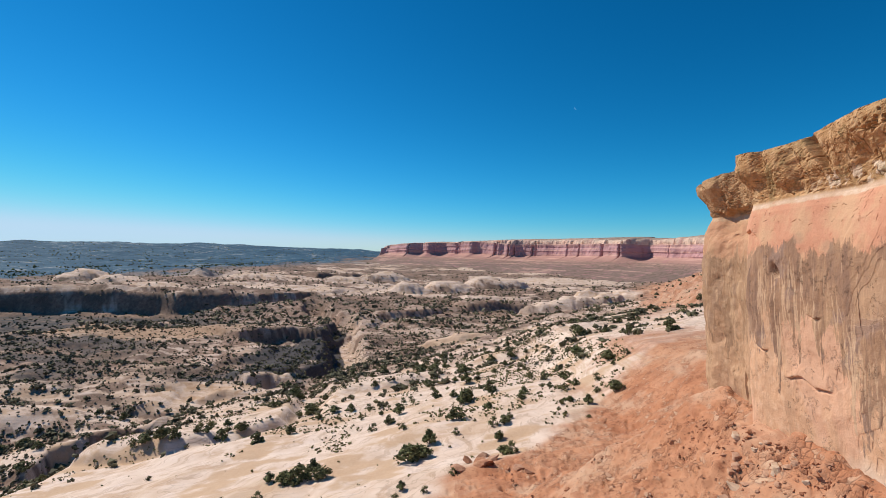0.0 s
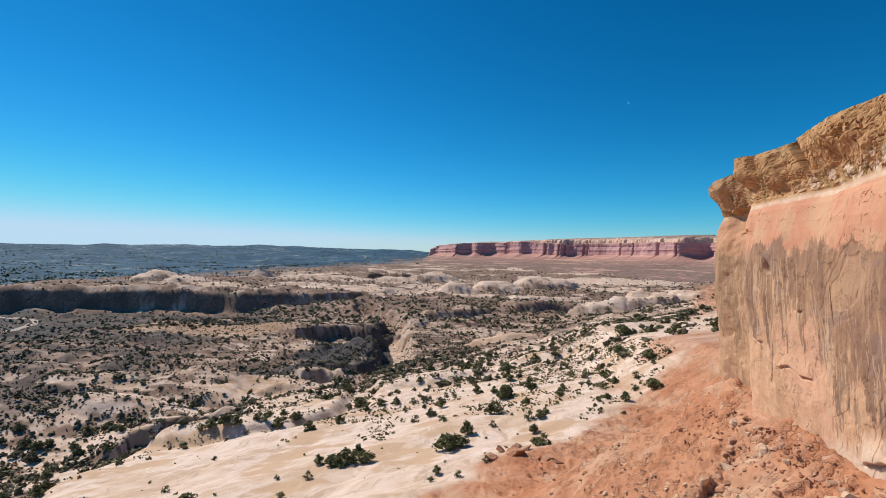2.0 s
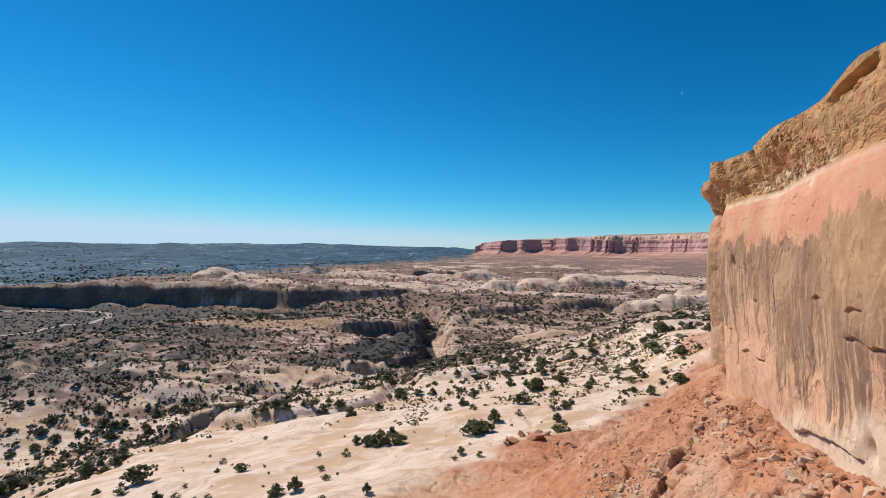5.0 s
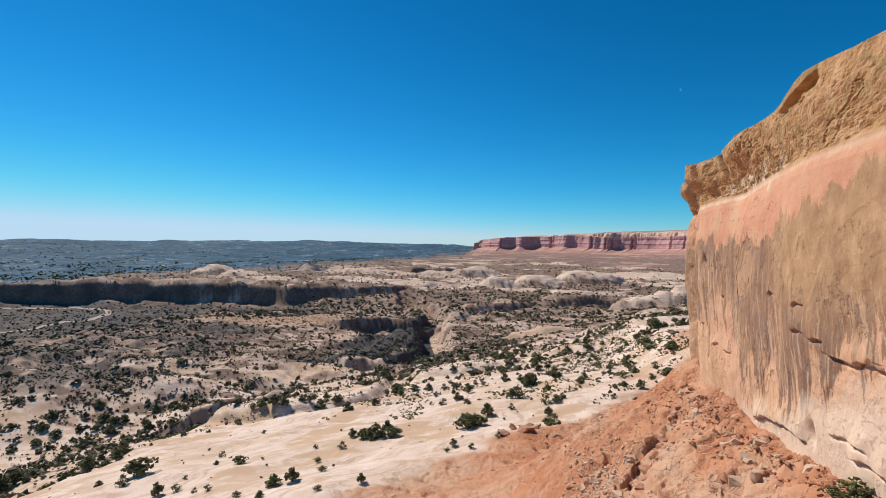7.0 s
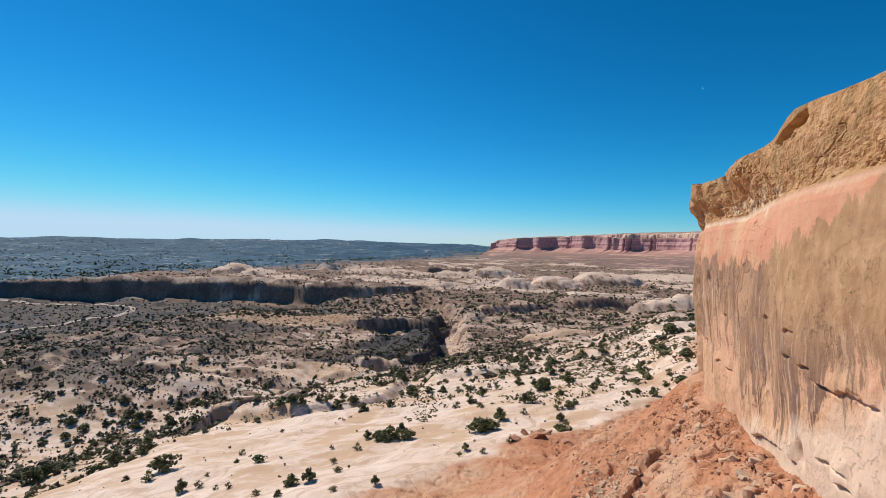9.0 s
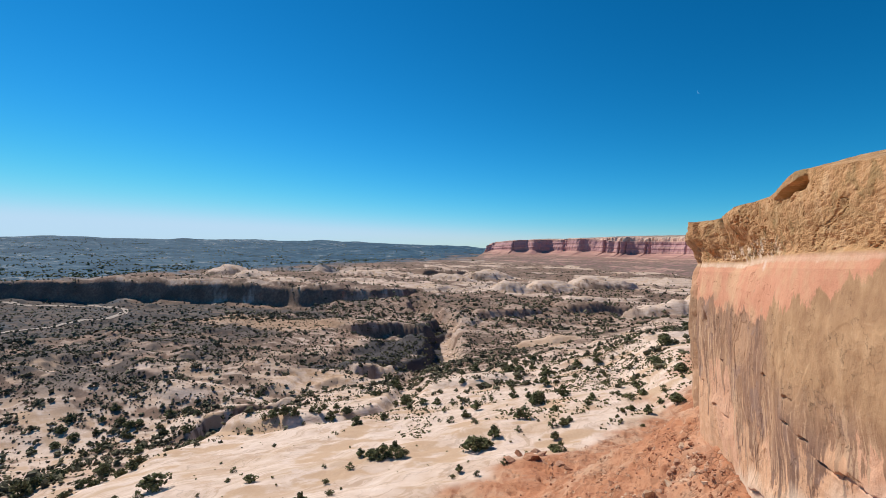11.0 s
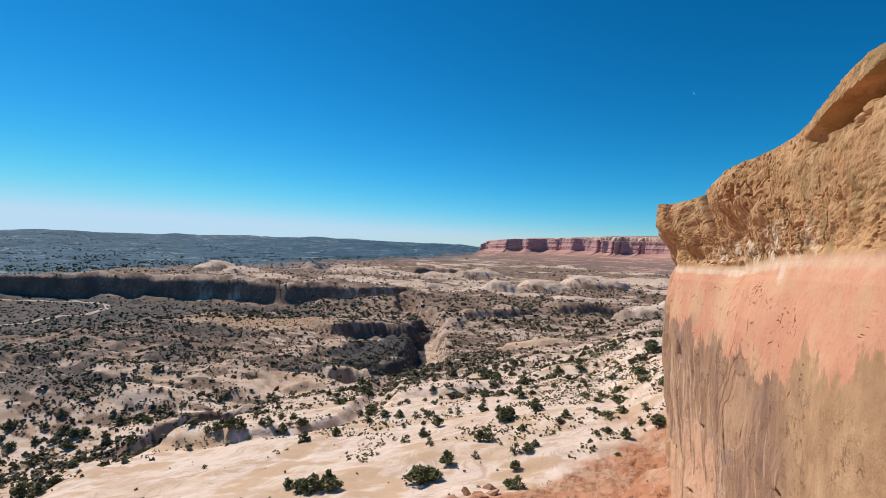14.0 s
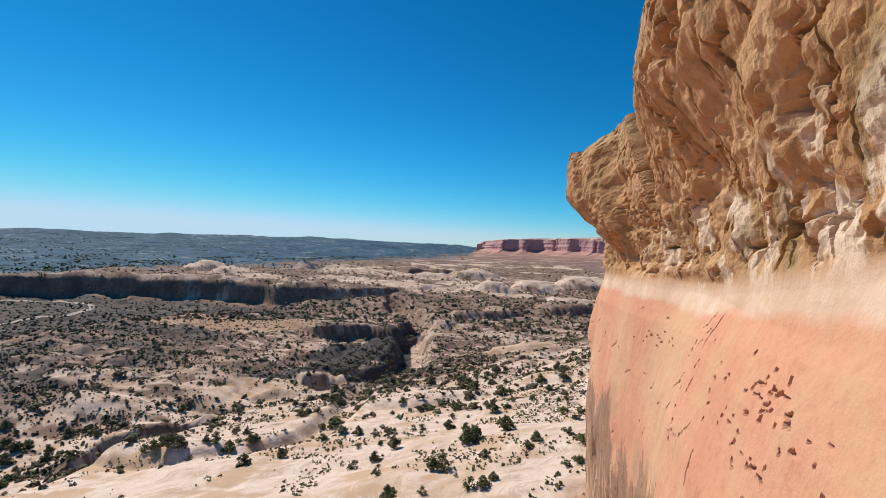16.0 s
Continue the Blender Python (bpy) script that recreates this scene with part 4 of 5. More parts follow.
    off = off - 0.6 * np.exp(-(((Y - 32.6 - 0.4 * (hz - 79)) / 0.26) ** 2 + ((hz - 79.0) / 0.5) ** 2))
    off = off + 0.95 * np.exp(-(((Y - 35.2) / 2.2) ** 2)) * sstep(84.8, 86.2, tz)
    off = off + 0.55 * np.exp(-(((Y - 26.4) / 2.5) ** 2)) * sstep(85.2, 86.8, tz) * sstep(88.4, 87.2, tz)
    off = off + 0.5 * np.exp(-(((Y - 32.1 - 0.3 * (hz - 86)) / 0.9) ** 4)) * sstep(84.2, 85.0, tz) * sstep(87.5, 86.8, tz)
    cut = tz + 0.6 * fbm(Y / 1.1, hz / 0.9, octaves=4, seed=56)
    off = off + sstep(36.4, 37.6, Y) * (0.35 * chunks(S / 1.3, tz / 1.5, 55, 0.8) - 0.8 * sstep(45, 42, Y) * sstep(81.2, 82.4, cut) * sstep(84.4, 84.0, cut))
    off = off + sstep(40.4, 43.0, Y) * sstep(48, 45.6, Y) * np.interp(hz, [80, 82, 83.5, 84.8, 86, 87], [0, -0.05, -0.3, 0.2, 0.75, 0.7])
    off = off - 0.4 * np.exp(-(((Y - 33.7) / 0.35) ** 2)) * sstep(85.6, 86.6, tz)
    niche = (hz - 88.35 - 0.16 * (17.2 - Y))
    ragged = 0.45 * fbm(Y / 0.9, hz / 0.7, octaves=4, seed=58)
    off = off - 1.9 * np.exp(-(((Y - 17.0 + ragged) / 1.8) ** 4)) * sstep(-0.75, -0.3, niche + ragged) * sstep(0.18, 0.02, niche + 0.25 * ragged)
    off = off - 0.5 * np.exp(-(((Y - 15.6) / 0.35) ** 2 + ((hz - 70.7) / 0.6) ** 2))
    X = line[:, 0][None] + out[:, 0][None] * off
    YY = line[:, 1][None] + out[:, 1][None] * off
    # rounded top running back from the rim
    back = np.array([0.06, 0.14, 0.25, 0.4, 0.6, 0.9, 1.3, 1.8, 2.4, 3.1, 4, 5, 6.5, 9, 13, 20, 32])
    rise = np.interp(back, [0, 0.4, 1.2, 3, 6, 13, 32], [0, 0.15, 0.32, 0.75, 1.2, 1.8, 2.0])
    flat = np.interp(y, [24, 29, 32, 40], [1.0, 0.9, 0.2, 0.12])
    TX = X[-1][None] - out[:, 0][None] * back[:, None]
    TY = YY[-1][None] - out[:, 1][None] * back[:, None]
    TZ = hz[-1][None] + rise[:, None] * flat[None] + 0.2 * fbm(TX / 1.3, TY / 1.3, octaves=5, seed=43) * sstep(0, 0.8, back)[:, None]
    X, YY, Z = np.vstack([X, TX, TX[-1:]]), np.vstack([YY, TY, TY[-1:]]), np.vstack([hz, TZ, 0 * TZ[-1:] + 60])
    v = np.stack([X, YY, Z], -1)
    top = new("sandstone_cliff")
    tagged(top, "tall banded sandstone cliff with a rough tan cap", "cliff", kind="structure")
    for name, lo, hi in (("varnished_wall", 62, 80.0), ("salmon_band", 80.0, 83.5), ("pale_band", 83.5, 84.0), ("cap_rock", 84.0, 200)):
        a = int(np.searchsorted(zs, lo)) if lo > 62 else 0
        b = int(np.searchsorted(zs, hi)) if hi < 100 else len(v) - 1
        band = mesh_object(name, v[a:b + 1].reshape(-1, 3), grid_faces(b + 1 - a, ns)[:, ::-1], CLIFF, top, smooth=name != "cap_rock")
        fresh = np.zeros(v.shape[:2])
        fresh[:nz] = level * plates
        band.data.attributes.new("fresh", "FLOAT", "POINT").data.foreach_set("value", fresh[a:b + 1].ravel().astype(np.float32))
        if name != "cap_rock":
            band.data.set_sharp_from_angle(angle=radians(32))


cliff()


# ---------- the far mesa ----------
def mesa():
    """A scalloped escarpment: red wall, pale knobby tier set back on it, rising flat top and a skirt of talus."""
    plan = [(150, 3700), (-120, 3400), (-340, 3080), (-378, 2965), (-330, 2955), (-250, 2800), (-191, 2690), (-108, 2700), (-78, 2640), (22, 2650), (95, 2560), (157, 2441), (193, 2450),
            (246, 2390), (281, 2317), (306, 2324), (326, 2280), (384, 2292), (505, 2165), (612, 1935), (675, 1772), (784, 1786), (815, 1645), (850, 1480), (960, 1300), (1300, 1180)]
    corner = np.array(plan, float)
    run = np.concatenate([[0], np.cumsum(np.hypot(*np.diff(corner, axis=0).T))])
    s = np.arange(0, run[-1], 4.0)
    line = np.stack([np.interp(s, run, corner[:, k]) for k in (0, 1)], -1)
    kernel = np.hanning(17) / np.hanning(17).sum()
    ends = np.pad(line, ((8, 8), (0, 0)), mode="edge")
    line = np.stack([np.convolve(ends[:, k], kernel, "valid") for k in (0, 1)], -1)
    trend = np.stack([np.convolve(np.pad(line[:, k], 60, mode="edge"), np.hanning(121) / np.hanning(121).sum(), "valid") for k in (0, 1)], -1)
    tang = np.gradient(trend, axis=0)
    tang /= np.hypot(*tang.T)[:, None]
    nrm = np.stack([tang[:, 1], -tang[:, 0]], -1)           # outward, towards the plain
    b = line[:, 0] / line[:, 1]
    foot = np.interp(b, [-0.13, 0.08, 0.2, 0.35, 0.57], [45, 45, 42, 48, 48])
    red = np.interp(b, [-0.17, -0.133, -0.112, -0.052, 0.019, 0.079, 0.138, 0.354, 0.566], [70, 85, 116, 127, 130, 133, 121, 119, 113]) + 2 * fbm(s / 90, 0 * s, octaves=3, seed=16)
    pale = np.interp(b, [-0.17, -0.133, -0.112, -0.052, 0.019, 0.079, 0.138, 0.257, 0.354, 0.566], [73, 88, 119, 130, 132, 138, 140, 138, 135, 137]) + 5 * fbm(s / 34, 0 * s + 4, octaves=3, seed=18)
    top = np.interp(b, [-0.17, -0.133, -0.112, -0.081, -0.052, -0.038, -0.029, -0.011, 0.007, 0.019, 0.054, 0.096, 0.163, 0.211, 0.354, 0.483, 0.497, 0.535, 0.566],
                    [76, 92, 112, 127, 133, 137, 143, 141, 134, 136, 148, 150, 154, 157, 155, 146, 159, 169, 170])
    top = np.maximum(top, pale + 1) + 1.5 * fbm(s / 60, 0 * s + 9, octaves=4, seed=19)
    flute = 10 * fbm(s / 75, 0 * s + 5, octaves=5, seed=8) - 14 * sstep(0.10, 0.0, np.abs(fbm(s / 110, 0 * s + 2, octaves=3, seed=9)))
    knobs = 13 * fbm(s / 24, 0 * s + 3, octaves=4, seed=10)
    rows, bands = [], []

    def row(out, z, band, wob, smooth=0.0):
        o = np.where(out > 30, 30 + (out - 30) * (0.25 + 0.75 * sstep(900, 1600, s)), out) + wob
        base = line * (1 - smooth) + trend * smooth
        rows.append(np.stack([base[:, 0] + nrm[:, 0] * o, base[:, 1] + nrm[:, 1] * o, z + 0 * s], -1))
        bands.append(band + 0 * s)

    row(420, 4, 0.0, 0, 1.0)
    row(260, 0.62 * foot, 0.0, 20 * fbm(s / 120, 0 * s, octaves=3, seed=11), 0.8)
    for k in range(7):                                      # talus, gullied
        q = k / 6
        row(120 - 92 * q, foot + (red - foot) * (0.02 + 0.28 * q ** 1.6), 0.08 + 0.2 * q, 14 * fbm(s / 45, 0 * s + 0.6 * q, octaves=4, seed=12) * (1 - 0.6 * q) + flute * q, 0.5 - 0.5 * q)
    for k in range(11):                                     # the wall, in thick beds
        q = k / 10
        bed = 3.5 * vnoise(0 * s + 7.3 * q, s / 400, seed=13) + 2.5 * fbm(s / 13, 0 * s + 3 * q, octaves=3, seed=14)
        row(24 - 9 * q, foot + (red - foot) * (0.33 + 0.67 * q), 0.32 + 0.3 * q, flute + bed)
    for k in range(8):                                      # the pale tier of knobs
        q = k / 7
        row(-4 - 14 * q ** 2, red + 1 + (pale - red) * math.sin(1.5708 * q), 0.66 + 0.16 * q, flute * (1 - q) + knobs * (0.4 + 0.6 * q) + 3 * fbm(s / 9, 0 * s + 3 * q, octaves=3, seed=17))
    rim, inner = rows[-1][:, :2], trend - nrm * 300
    for k in range(9):                                      # the rising top
        q = (k + 1) / 9
        at = rim * (1 - q ** 1.4) + inner * q ** 1.4
        z = pale + (top - pale) * q ** 0.7 + 1.6 * fbm(at[:, 0] / 30, at[:, 1] / 30, octaves=3, seed=20)
        rows.append(np.column_stack([at, z]))
        bands.append(0.85 + 0.15 * q + 0 * s)
    rows.append(np.column_stack([inner - nrm * 30, 0 * s + 10]))
    bands.append(1 + 0 * s)
    v = np.array(rows)
    ob = mesh_object("mesa", v.reshape(-1, 3), grid_faces(len(rows), len(s)), MESA, smooth=False)
    ob.data.attributes.new("band", "FLOAT", "POINT").data.foreach_set("value", np.array(bands).ravel().astype(np.float32))
    tagged(ob, "long red sandstone mesa with pale knobs above its wall", "mesa", kind="structure")


mesa()


# ---------- vegetation ----------
def leaf_material(name, dark, light):
    m, t, b = material(name)
    geo = t.nodes.new("ShaderNodeNewGeometry")
    info = t.nodes.new("ShaderNodeObjectInfo")
    c = ramp(t, geo.outputs["Random Per Island"], [(0.0, dark), (0.7, light), (1.0, tuple(1.5 * q for q in light))])
    c = blend(t, calc(t, "MULTIPLY", info.outputs["Random"], 0.5), c, (0.085, 0.075, 0.035))
    t.links.new(c, b.inputs["Base Color"])
    b.inputs["Roughness"].default_value = 0.8
    return m


def bark_material():
    m, t, b = material("grey_bark")
    c = ramp(t, noise_of(t, scaled(t, texco(t), 9, 9, 2), 1.0), [(0.3, (0.07, 0.05, 0.04)), (0.7, (0.2, 0.16, 0.13))])
    t.links.new(c, b.inputs["Base Color"])
    b.inputs["Roughness"].default_value = 0.9
    return m


JUNIPER, SCRUB, SAGE, BARK = leaf_material("juniper_green", (0.038, 0.046, 0.020), (0.145, 0.155, 0.066)), leaf_material("scrub_green", (0.046, 0.045, 0.029), (0.15, 0.137, 0.08)), \
    leaf_material("sage_olive", (0.06, 0.065, 0.025), (0.16, 0.15, 0.06)), bark_material()
OCTA_V = np.array([(1, 0, 0), (-1, 0, 0), (0, 1, 0), (0, -1, 0), (0, 0, 1), (0, 0, -1)], float)
OCTA_F = np.array([(0, 2, 4), (2, 1, 4), (1, 3, 4), (3, 0, 4), (2, 0, 5), (1, 2, 5), (3, 1, 5), (0, 3, 5)])


def tufts(rng, centres, sizes, squash=0.75):
    """Many small ragged leaf clumps as one set of vertices and faces."""
    n = len(centres)
    q = rng.normal(size=(n, 3, 3))
    rot = np.linalg.qr(q)[0]
    stretch = np.stack([rng.uniform(0.6, 1.5, n), rng.uniform(0.6, 1.3, n), rng.uniform(0.5, 1.1, n)], -1)
    v = OCTA_V[None] * stretch[:, None] * (1 + 0.45 * rng.uniform(-1, 1, (n, 6, 1)))
    v = np.einsum("nij,nkj->nki", rot, v) * np.asarray(sizes).reshape(n, 1, 1)
    v[..., 2] *= squash
    v = v + centres[:, None]
    f = (OCTA_F[None] + 6 * np.arange(n)[:, None, None]).reshape(-1, 3)
    return v.reshape(-1, 3), f


def tube(path, radii, sides=6):
    """A bent tapering limb."""
    v, f = [], []
    path = [Vector(p) for p in path]
    for k, (p, r) in enumerate(zip(path, radii)):
        d = (path[min(k + 1, len(path) - 1)] - path[max(k - 1, 0)]).normalized()
        a = d.orthogonal().normalized()
        b = d.cross(a)
        v += [tuple(p + r * (a * math.cos(2 * math.pi * i / sides) + b * math.sin(2 * math.pi * i / sides))) for i in range(sides)]
    for k in range(len(path) - 1):
        for i in range(sides):
            j = (i + 1) % sides
            f.append((k * sides + i, k * sides + j, (k + 1) * sides + j, (k + 1) * sides + i))
    return v, f


def juniper(seed, leaf, wide, lobes, count, open_crown=0.0, label="dark green rounded juniper bush on the rock", kind="juniper"):
    """A bush one metre high: short twisted trunk with limbs, and a crown of ragged clumps."""
    rng = np.random.RandomState(seed)
    top = new(kind)
    tagged(top, label, "bush", "desert bushes")
    vs, fs = [], []
    ends = []
    for k in range(lobes):
        a = 2 * math.pi * (k + rng.uniform(-0.3, 0.3)) / lobes
        r = wide * rng.uniform(0.16, 0.36)
        ends.append(np.array([r * math.cos(a), r * math.sin(a), rng.uniform(0.2, 0.62)]))
    ends.append(np.array([rng.uniform(-0.08, 0.08), rng.uniform(-0.08, 0.08), 0.74]))
    for e in ends:
        mid = 0.45 * e + np.array([rng.uniform(-0.05, 0.05), rng.uniform(-0.05, 0.05), 0.05])
        v, f = tube([(0, 0, -0.12), (0.2 * mid[0], 0.2 * mid[1], 0.1), tuple(mid), tuple(e)], [0.055, 0.045, 0.03, 0.012], 5)
        # all limbs grow out of the same foot ring
        first = not vs
        start = len(vs) - (0 if first else 5)
        fs += [tuple(i if i < 5 else i + start for i in q) for q in f]
        vs += v if first else v[5:]
    mesh_object("trunk", vs, fs, BARK, top)
    cs, ss = [], []
    for e in ends:
        n = count // len(ends)
        d = rng.normal(size=(n, 3))
        d /= np.linalg.norm(d, axis=1)[:, None]
        rad = rng.uniform(0.45, 1.0, (n, 1)) ** (0.6 - 0.3 * open_crown) * np.array([[0.25 * wide, 0.25 * wide, 0.25]]) * rng.uniform(0.8, 1.25)
        cs.append(e + d * rad)
        ss.append(rng.uniform(0.05, 0.105, n) * (1 - 0.25 * open_crown))
        m = 7
        d = rng.normal(size=(m, 3))
        cs.append(e + d / np.linalg.norm(d, axis=1)[:, None] * np.array([[0.13 * wide, 0.13 * wide, 0.11]]))
        ss.append(rng.uniform(0.11, 0.17, m) * (1 - 0.35 * open_crown))
    cs, ss = np.vstack(cs), np.concatenate(ss)
    keep = cs[:, 2] > -0.02
    v, f = tufts(rng, cs[keep], ss[keep])
    mesh_object("crown", v, f, leaf, top, smooth=False)
    return top


def height_at(x, y):
    return float(ground_height(np.array([float(x)]), np.array([float(y)]))[0])


KINDS = [juniper(1, JUNIPER, 1.25, 5, 150), juniper(2, JUNIPER, 1.0, 4, 130), juniper(3, JUNIPER, 1.5, 6, 170),
         juniper(4, JUNIPER, 1.1, 5, 90, 0.8, "sparse grey-green juniper with bare limbs showing"),
         juniper(5, SAGE, 1.7, 6, 120, 0.4, "low yellow-olive sagebrush on pale rock", "sagebrush"), juniper(6, SAGE, 1.5, 5, 110, 0.6, "low olive sagebrush on red soil", "sagebrush")]
placed = []


def plant(x, y, h, which, rng):
    kind = KINDS[which]
    m = Matrix.LocRotScale((x, y, height_at(x, y) - 0.02), Euler((0, 0, rng.uniform(0, 6.28))), (h * rng.uniform(0.9, 1.15), h * rng.uniform(0.9, 1.15), h))
    placed.append((x, y))
    if not kind.get("set"):
        kind["set"] = 1
        kind.matrix_basis = m
        return kind
    made = copy_thing(kind, Matrix())
    made.matrix_basis = m
    return made


# bushes that stand out: x, y, height, by the ground they grow on
BENCH_EDGE = [(-136.4, 92.5, 6.5), (-137, 96.1, 6), (-137.2, 101.5, 3.7), (-159, 130.4, 4.1), (-174, 135.7, 3.9), (-181.9, 137.3, 4.4), (-187.4, 132.6, 3.9), (-190.8, 146.5, 5.1), (-181.4, 144.7, 4.6),
              (-156.4, 133.6, 5.6), (-176.3, 150, 4.2), (-161.2, 150.2, 5.5), (-167.3, 157.9, 5.2), (-153.4, 159.1, 4.3), (-158.3, 170.6, 5.1), (-129.8, 147.8, 4.8), (-135.7, 131.2, 3.6)]
BARE_ROCK = [(-66.9, 66.1, 4.4), (-65.4, 61.2, 2.6), (-53.4, 56.2, 3), (-51.1, 57.7, 1.7), (-57.6, 78.3, 1.7), (-46.5, 68.2, 2.1), (-52.3, 69.6, 1.1), (-43.3, 55.4, 1.3), (-46, 55.5, 1.1), (-54, 63.2, 1),
             (-30.9, 54.1, 2.2), (-30.1, 49.1, 1.2), (-34.7, 50.4, 1.2), (-28.4, 55.3, 2.8), (-34.8, 76.1, 1.2), (-30.1, 67.3, 1.4), (-25.5, 59.5, 1.3), (-28.6, 74.5, 1.8), (-16.1, 52.6, 1.8), (-21.5, 49.6, 1), (-71.7, 62.4, 1.3)]
CLUMP = [(-29.3, 81.9, 2.4), (-26.6, 80.4, 2.5), (-25.0, 79.9, 2.6), (-23.8, 81.1, 3.6), (-22.1, 83.6, 3.6), (-20.1, 81.2, 2.8)]
ROCK_RISE = [(-38.7, 122.7, 3), (-45.1, 117.4, 3.3), (-35.3, 137.9, 2.2), (-26.5, 141, 3), (-31.8, 142.7, 2.7), (-12.6, 114.8, 2.8), (-24.5, 175.9, 2.7), (-5.6, 83.8, 3.8), (-3.9, 84.6, 3.2), (-2.8, 84.8, 2.8), (-2.1, 92.8, 3.8), (3, 94.1, 1.8),
             (1.9, 71.8, 1.4), (-5.6, 69.3, 1.8), (-2.2, 66.7, 1.3), (-6.3, 66.7, 1.1), (4, 105.1, 3.6), (2.6, 104.2, 3.2), (5.8, 123.7, 4.4), (7.0, 127, 4), (8.3, 156, 4.6), (8.6, 185.7, 4.6), (10.4, 95.4, 2.6), (12.8, 95.3, 2.2), (10.8, 88.7, 2.3)]
RED_EDGE = [(11.7, 79.2, 2.8), (10.6, 79.8, 2.2), (14.1, 98.5, 1.8), (13.5, 134.2, 4.4), (19.2, 115.4, 2), (1.5, 214.3, 3.2), (31.4, 101.2, 2.8), (28.5, 105.3, 1.8), (35.3, 107.9, 1.6), (27.7, 121.5, 1.8), (37.7, 102.8, 3), (44.4, 126.7, 3.7), (43.6, 154.1, 3.7),
            (35.8, 147.1, 2.1), (30.1, 207.2, 4), (21.7, 207.3, 4), (24.4, 93.9, 1), (28.5, 91.8, 0.9)]
ALCOVE = [(-79.2, 127.7, 3.4), (-75.6, 128.4, 4.6), (-72.2, 129.5, 3.7), (-82.3, 127.7, 2.6), (-62.7, 136.6, 3.8), (-66.6, 136.1, 3.1), (-60, 142, 3.1), (-69, 134.9, 2.7)]
rng = np.random.RandomState(11)
for spots in (BENCH_EDGE, BARE_ROCK, CLUMP, ROCK_RISE, RED_EDGE, ALCOVE):
    for x, y, h in spots:
        h = h * (0.72 if x < -120 else 0.82)
        plant(x, y, h, rng.choice([0, 1, 2, 3], p=[0.35, 0.25, 0.25, 0.15]) if h > 1.45 else rng.choice([0, 3, 4, 5], p=[0.3, 0.2, 0.3, 0.2]), rng)
plant(22.0, 11.2, 1.1, 4, rng), plant(21.5, 11.9, 0.7, 5, rng)


def density(x, y):
    """How thickly scrub grows: sparse on bare rock, thick on the brown flats."""
    c = cover(x, y, 0 * x)
    n = fbm(x / 14, y / 14, octaves=3, seed=121)
    d = (1 - (0.985 - 0.25 * sstep(-85, -115, x)) * c["rock"]) * (1 - 0.9 * np.clip(c["red"], 0, 1)) * (1 - 0.85 * c["tan"]) * (0.25 + 0.9 * sstep(-0.2, 0.3, n))
    return d * (1 - c["hazed_forest"]) * (1 + 0.7 * np.clip(c["brush"], 0, 1)) * (1 - 0.3 * sstep(150, 120, y) * sstep(-90, -110, x))


def scatter(n, rmin, rmax, seed, az0=-64, az1=44):
    g = np.random.RandomState(seed)
    out = []
    while len(out) < n:
        a, r = np.radians(g.uniform(az0, az1, 20000)), np.exp(g.uniform(math.log(rmin), math.log(rmax), 20000))
        x, y = 8 + r * np.sin(a), -10 + r * np.cos(a)
        d, s, side = along(x, y, CLIFF_FOOT)
        ok = (g.uniform(size=20000) < density(x, y)) & (side < -6)
        out += list(zip(x[ok], y[ok]))
    return np.array(out[:n])


for x, y in scatter(170, 100, 270, 5):
    if min(math.dist((x, y), p) for p in placed) > 2.5:
        big = rng.uniform() < (0.75 if y > 110 or x < -95 else 0.25)
        plant(x, y, rng.uniform(2.0, 4.2) if big else rng.uniform(0.7, 1.5), rng.choice([0, 1, 2, 3] if big else [0, 3, 4, 5]), rng)


# small shrubs dotted over the bare bench
g = np.random.RandomState(51)
spots = np.column_stack([g.uniform(-95, 48, 900), g.uniform(52, 230, 900)])
clump = fbm(spots[:, 0] / 16, spots[:, 1] / 16, octaves=3, seed=123) + 0.35 * sstep(-10, 30, spots[:, 0]) * sstep(90, 120, spots[:, 1])
spots = spots[(clump > 0.05) & (spots[:, 1] - spots[:, 0] > 70) & (spots[:, 1] + 0.25 * spots[:, 0] > 100)][:190]
for x, y in spots:
    if min(math.dist((x, y), p) for p in placed) > 1.5:
        plant(x, y, g.uniform(0.5, 1.0) if g.uniform() < 0.6 else g.uniform(1.2, 2.4), g.choice([0, 1, 3, 4, 5]), g)


def scrub(name, label, points, sizes, per, mat, seed):
    g = np.random.RandomState(seed)
    z = ground_height(points[:, 0], points[:, 1])
    base = np.column_stack([points, z])
    c = np.repeat(base, per, 0)
    s = np.repeat(sizes, per)
    jit = g.normal(size=c.shape) * np.array([0.24, 0.24, 0.14]) * s[:, None]
    jit[:, 2] = np.abs(jit[:, 2]) + 0.22 * s
    v, f = tufts(g, c + jit, s * (0.42 if per > 1 else 0.55) * g.uniform(0.7, 1.2, len(s)), 0.85)
    tagged(mesh_object(name, v, f, mat, smooth=False), label, "scrub", kind="stuff")


near = scatter(5000, 150, 600, 21)
scrub("desert_scrub", "dark scattered junipers and scrub over the brown flats", near, 0.7 + 2.4 * np.random.RandomState(22).uniform(0, 1, len(near)) ** 1.5, 4, SCRUB, 23)
dots = scatter(30000, 190, 850, 33)
scrub("fine_scrub", "small dark brush dotted over the flats", dots, np.random.RandomState(34).uniform(0.5, 1.5, len(dots)), 1, SCRUB, 35)
mid = scatter(12000, 480, 2100, 25)
scrub("far_scrub", "dark dots of distant scrub on the plateau", mid, np.random.RandomState(26).uniform(1.6, 4.6, len(mid)), 1, SCRUB, 27)
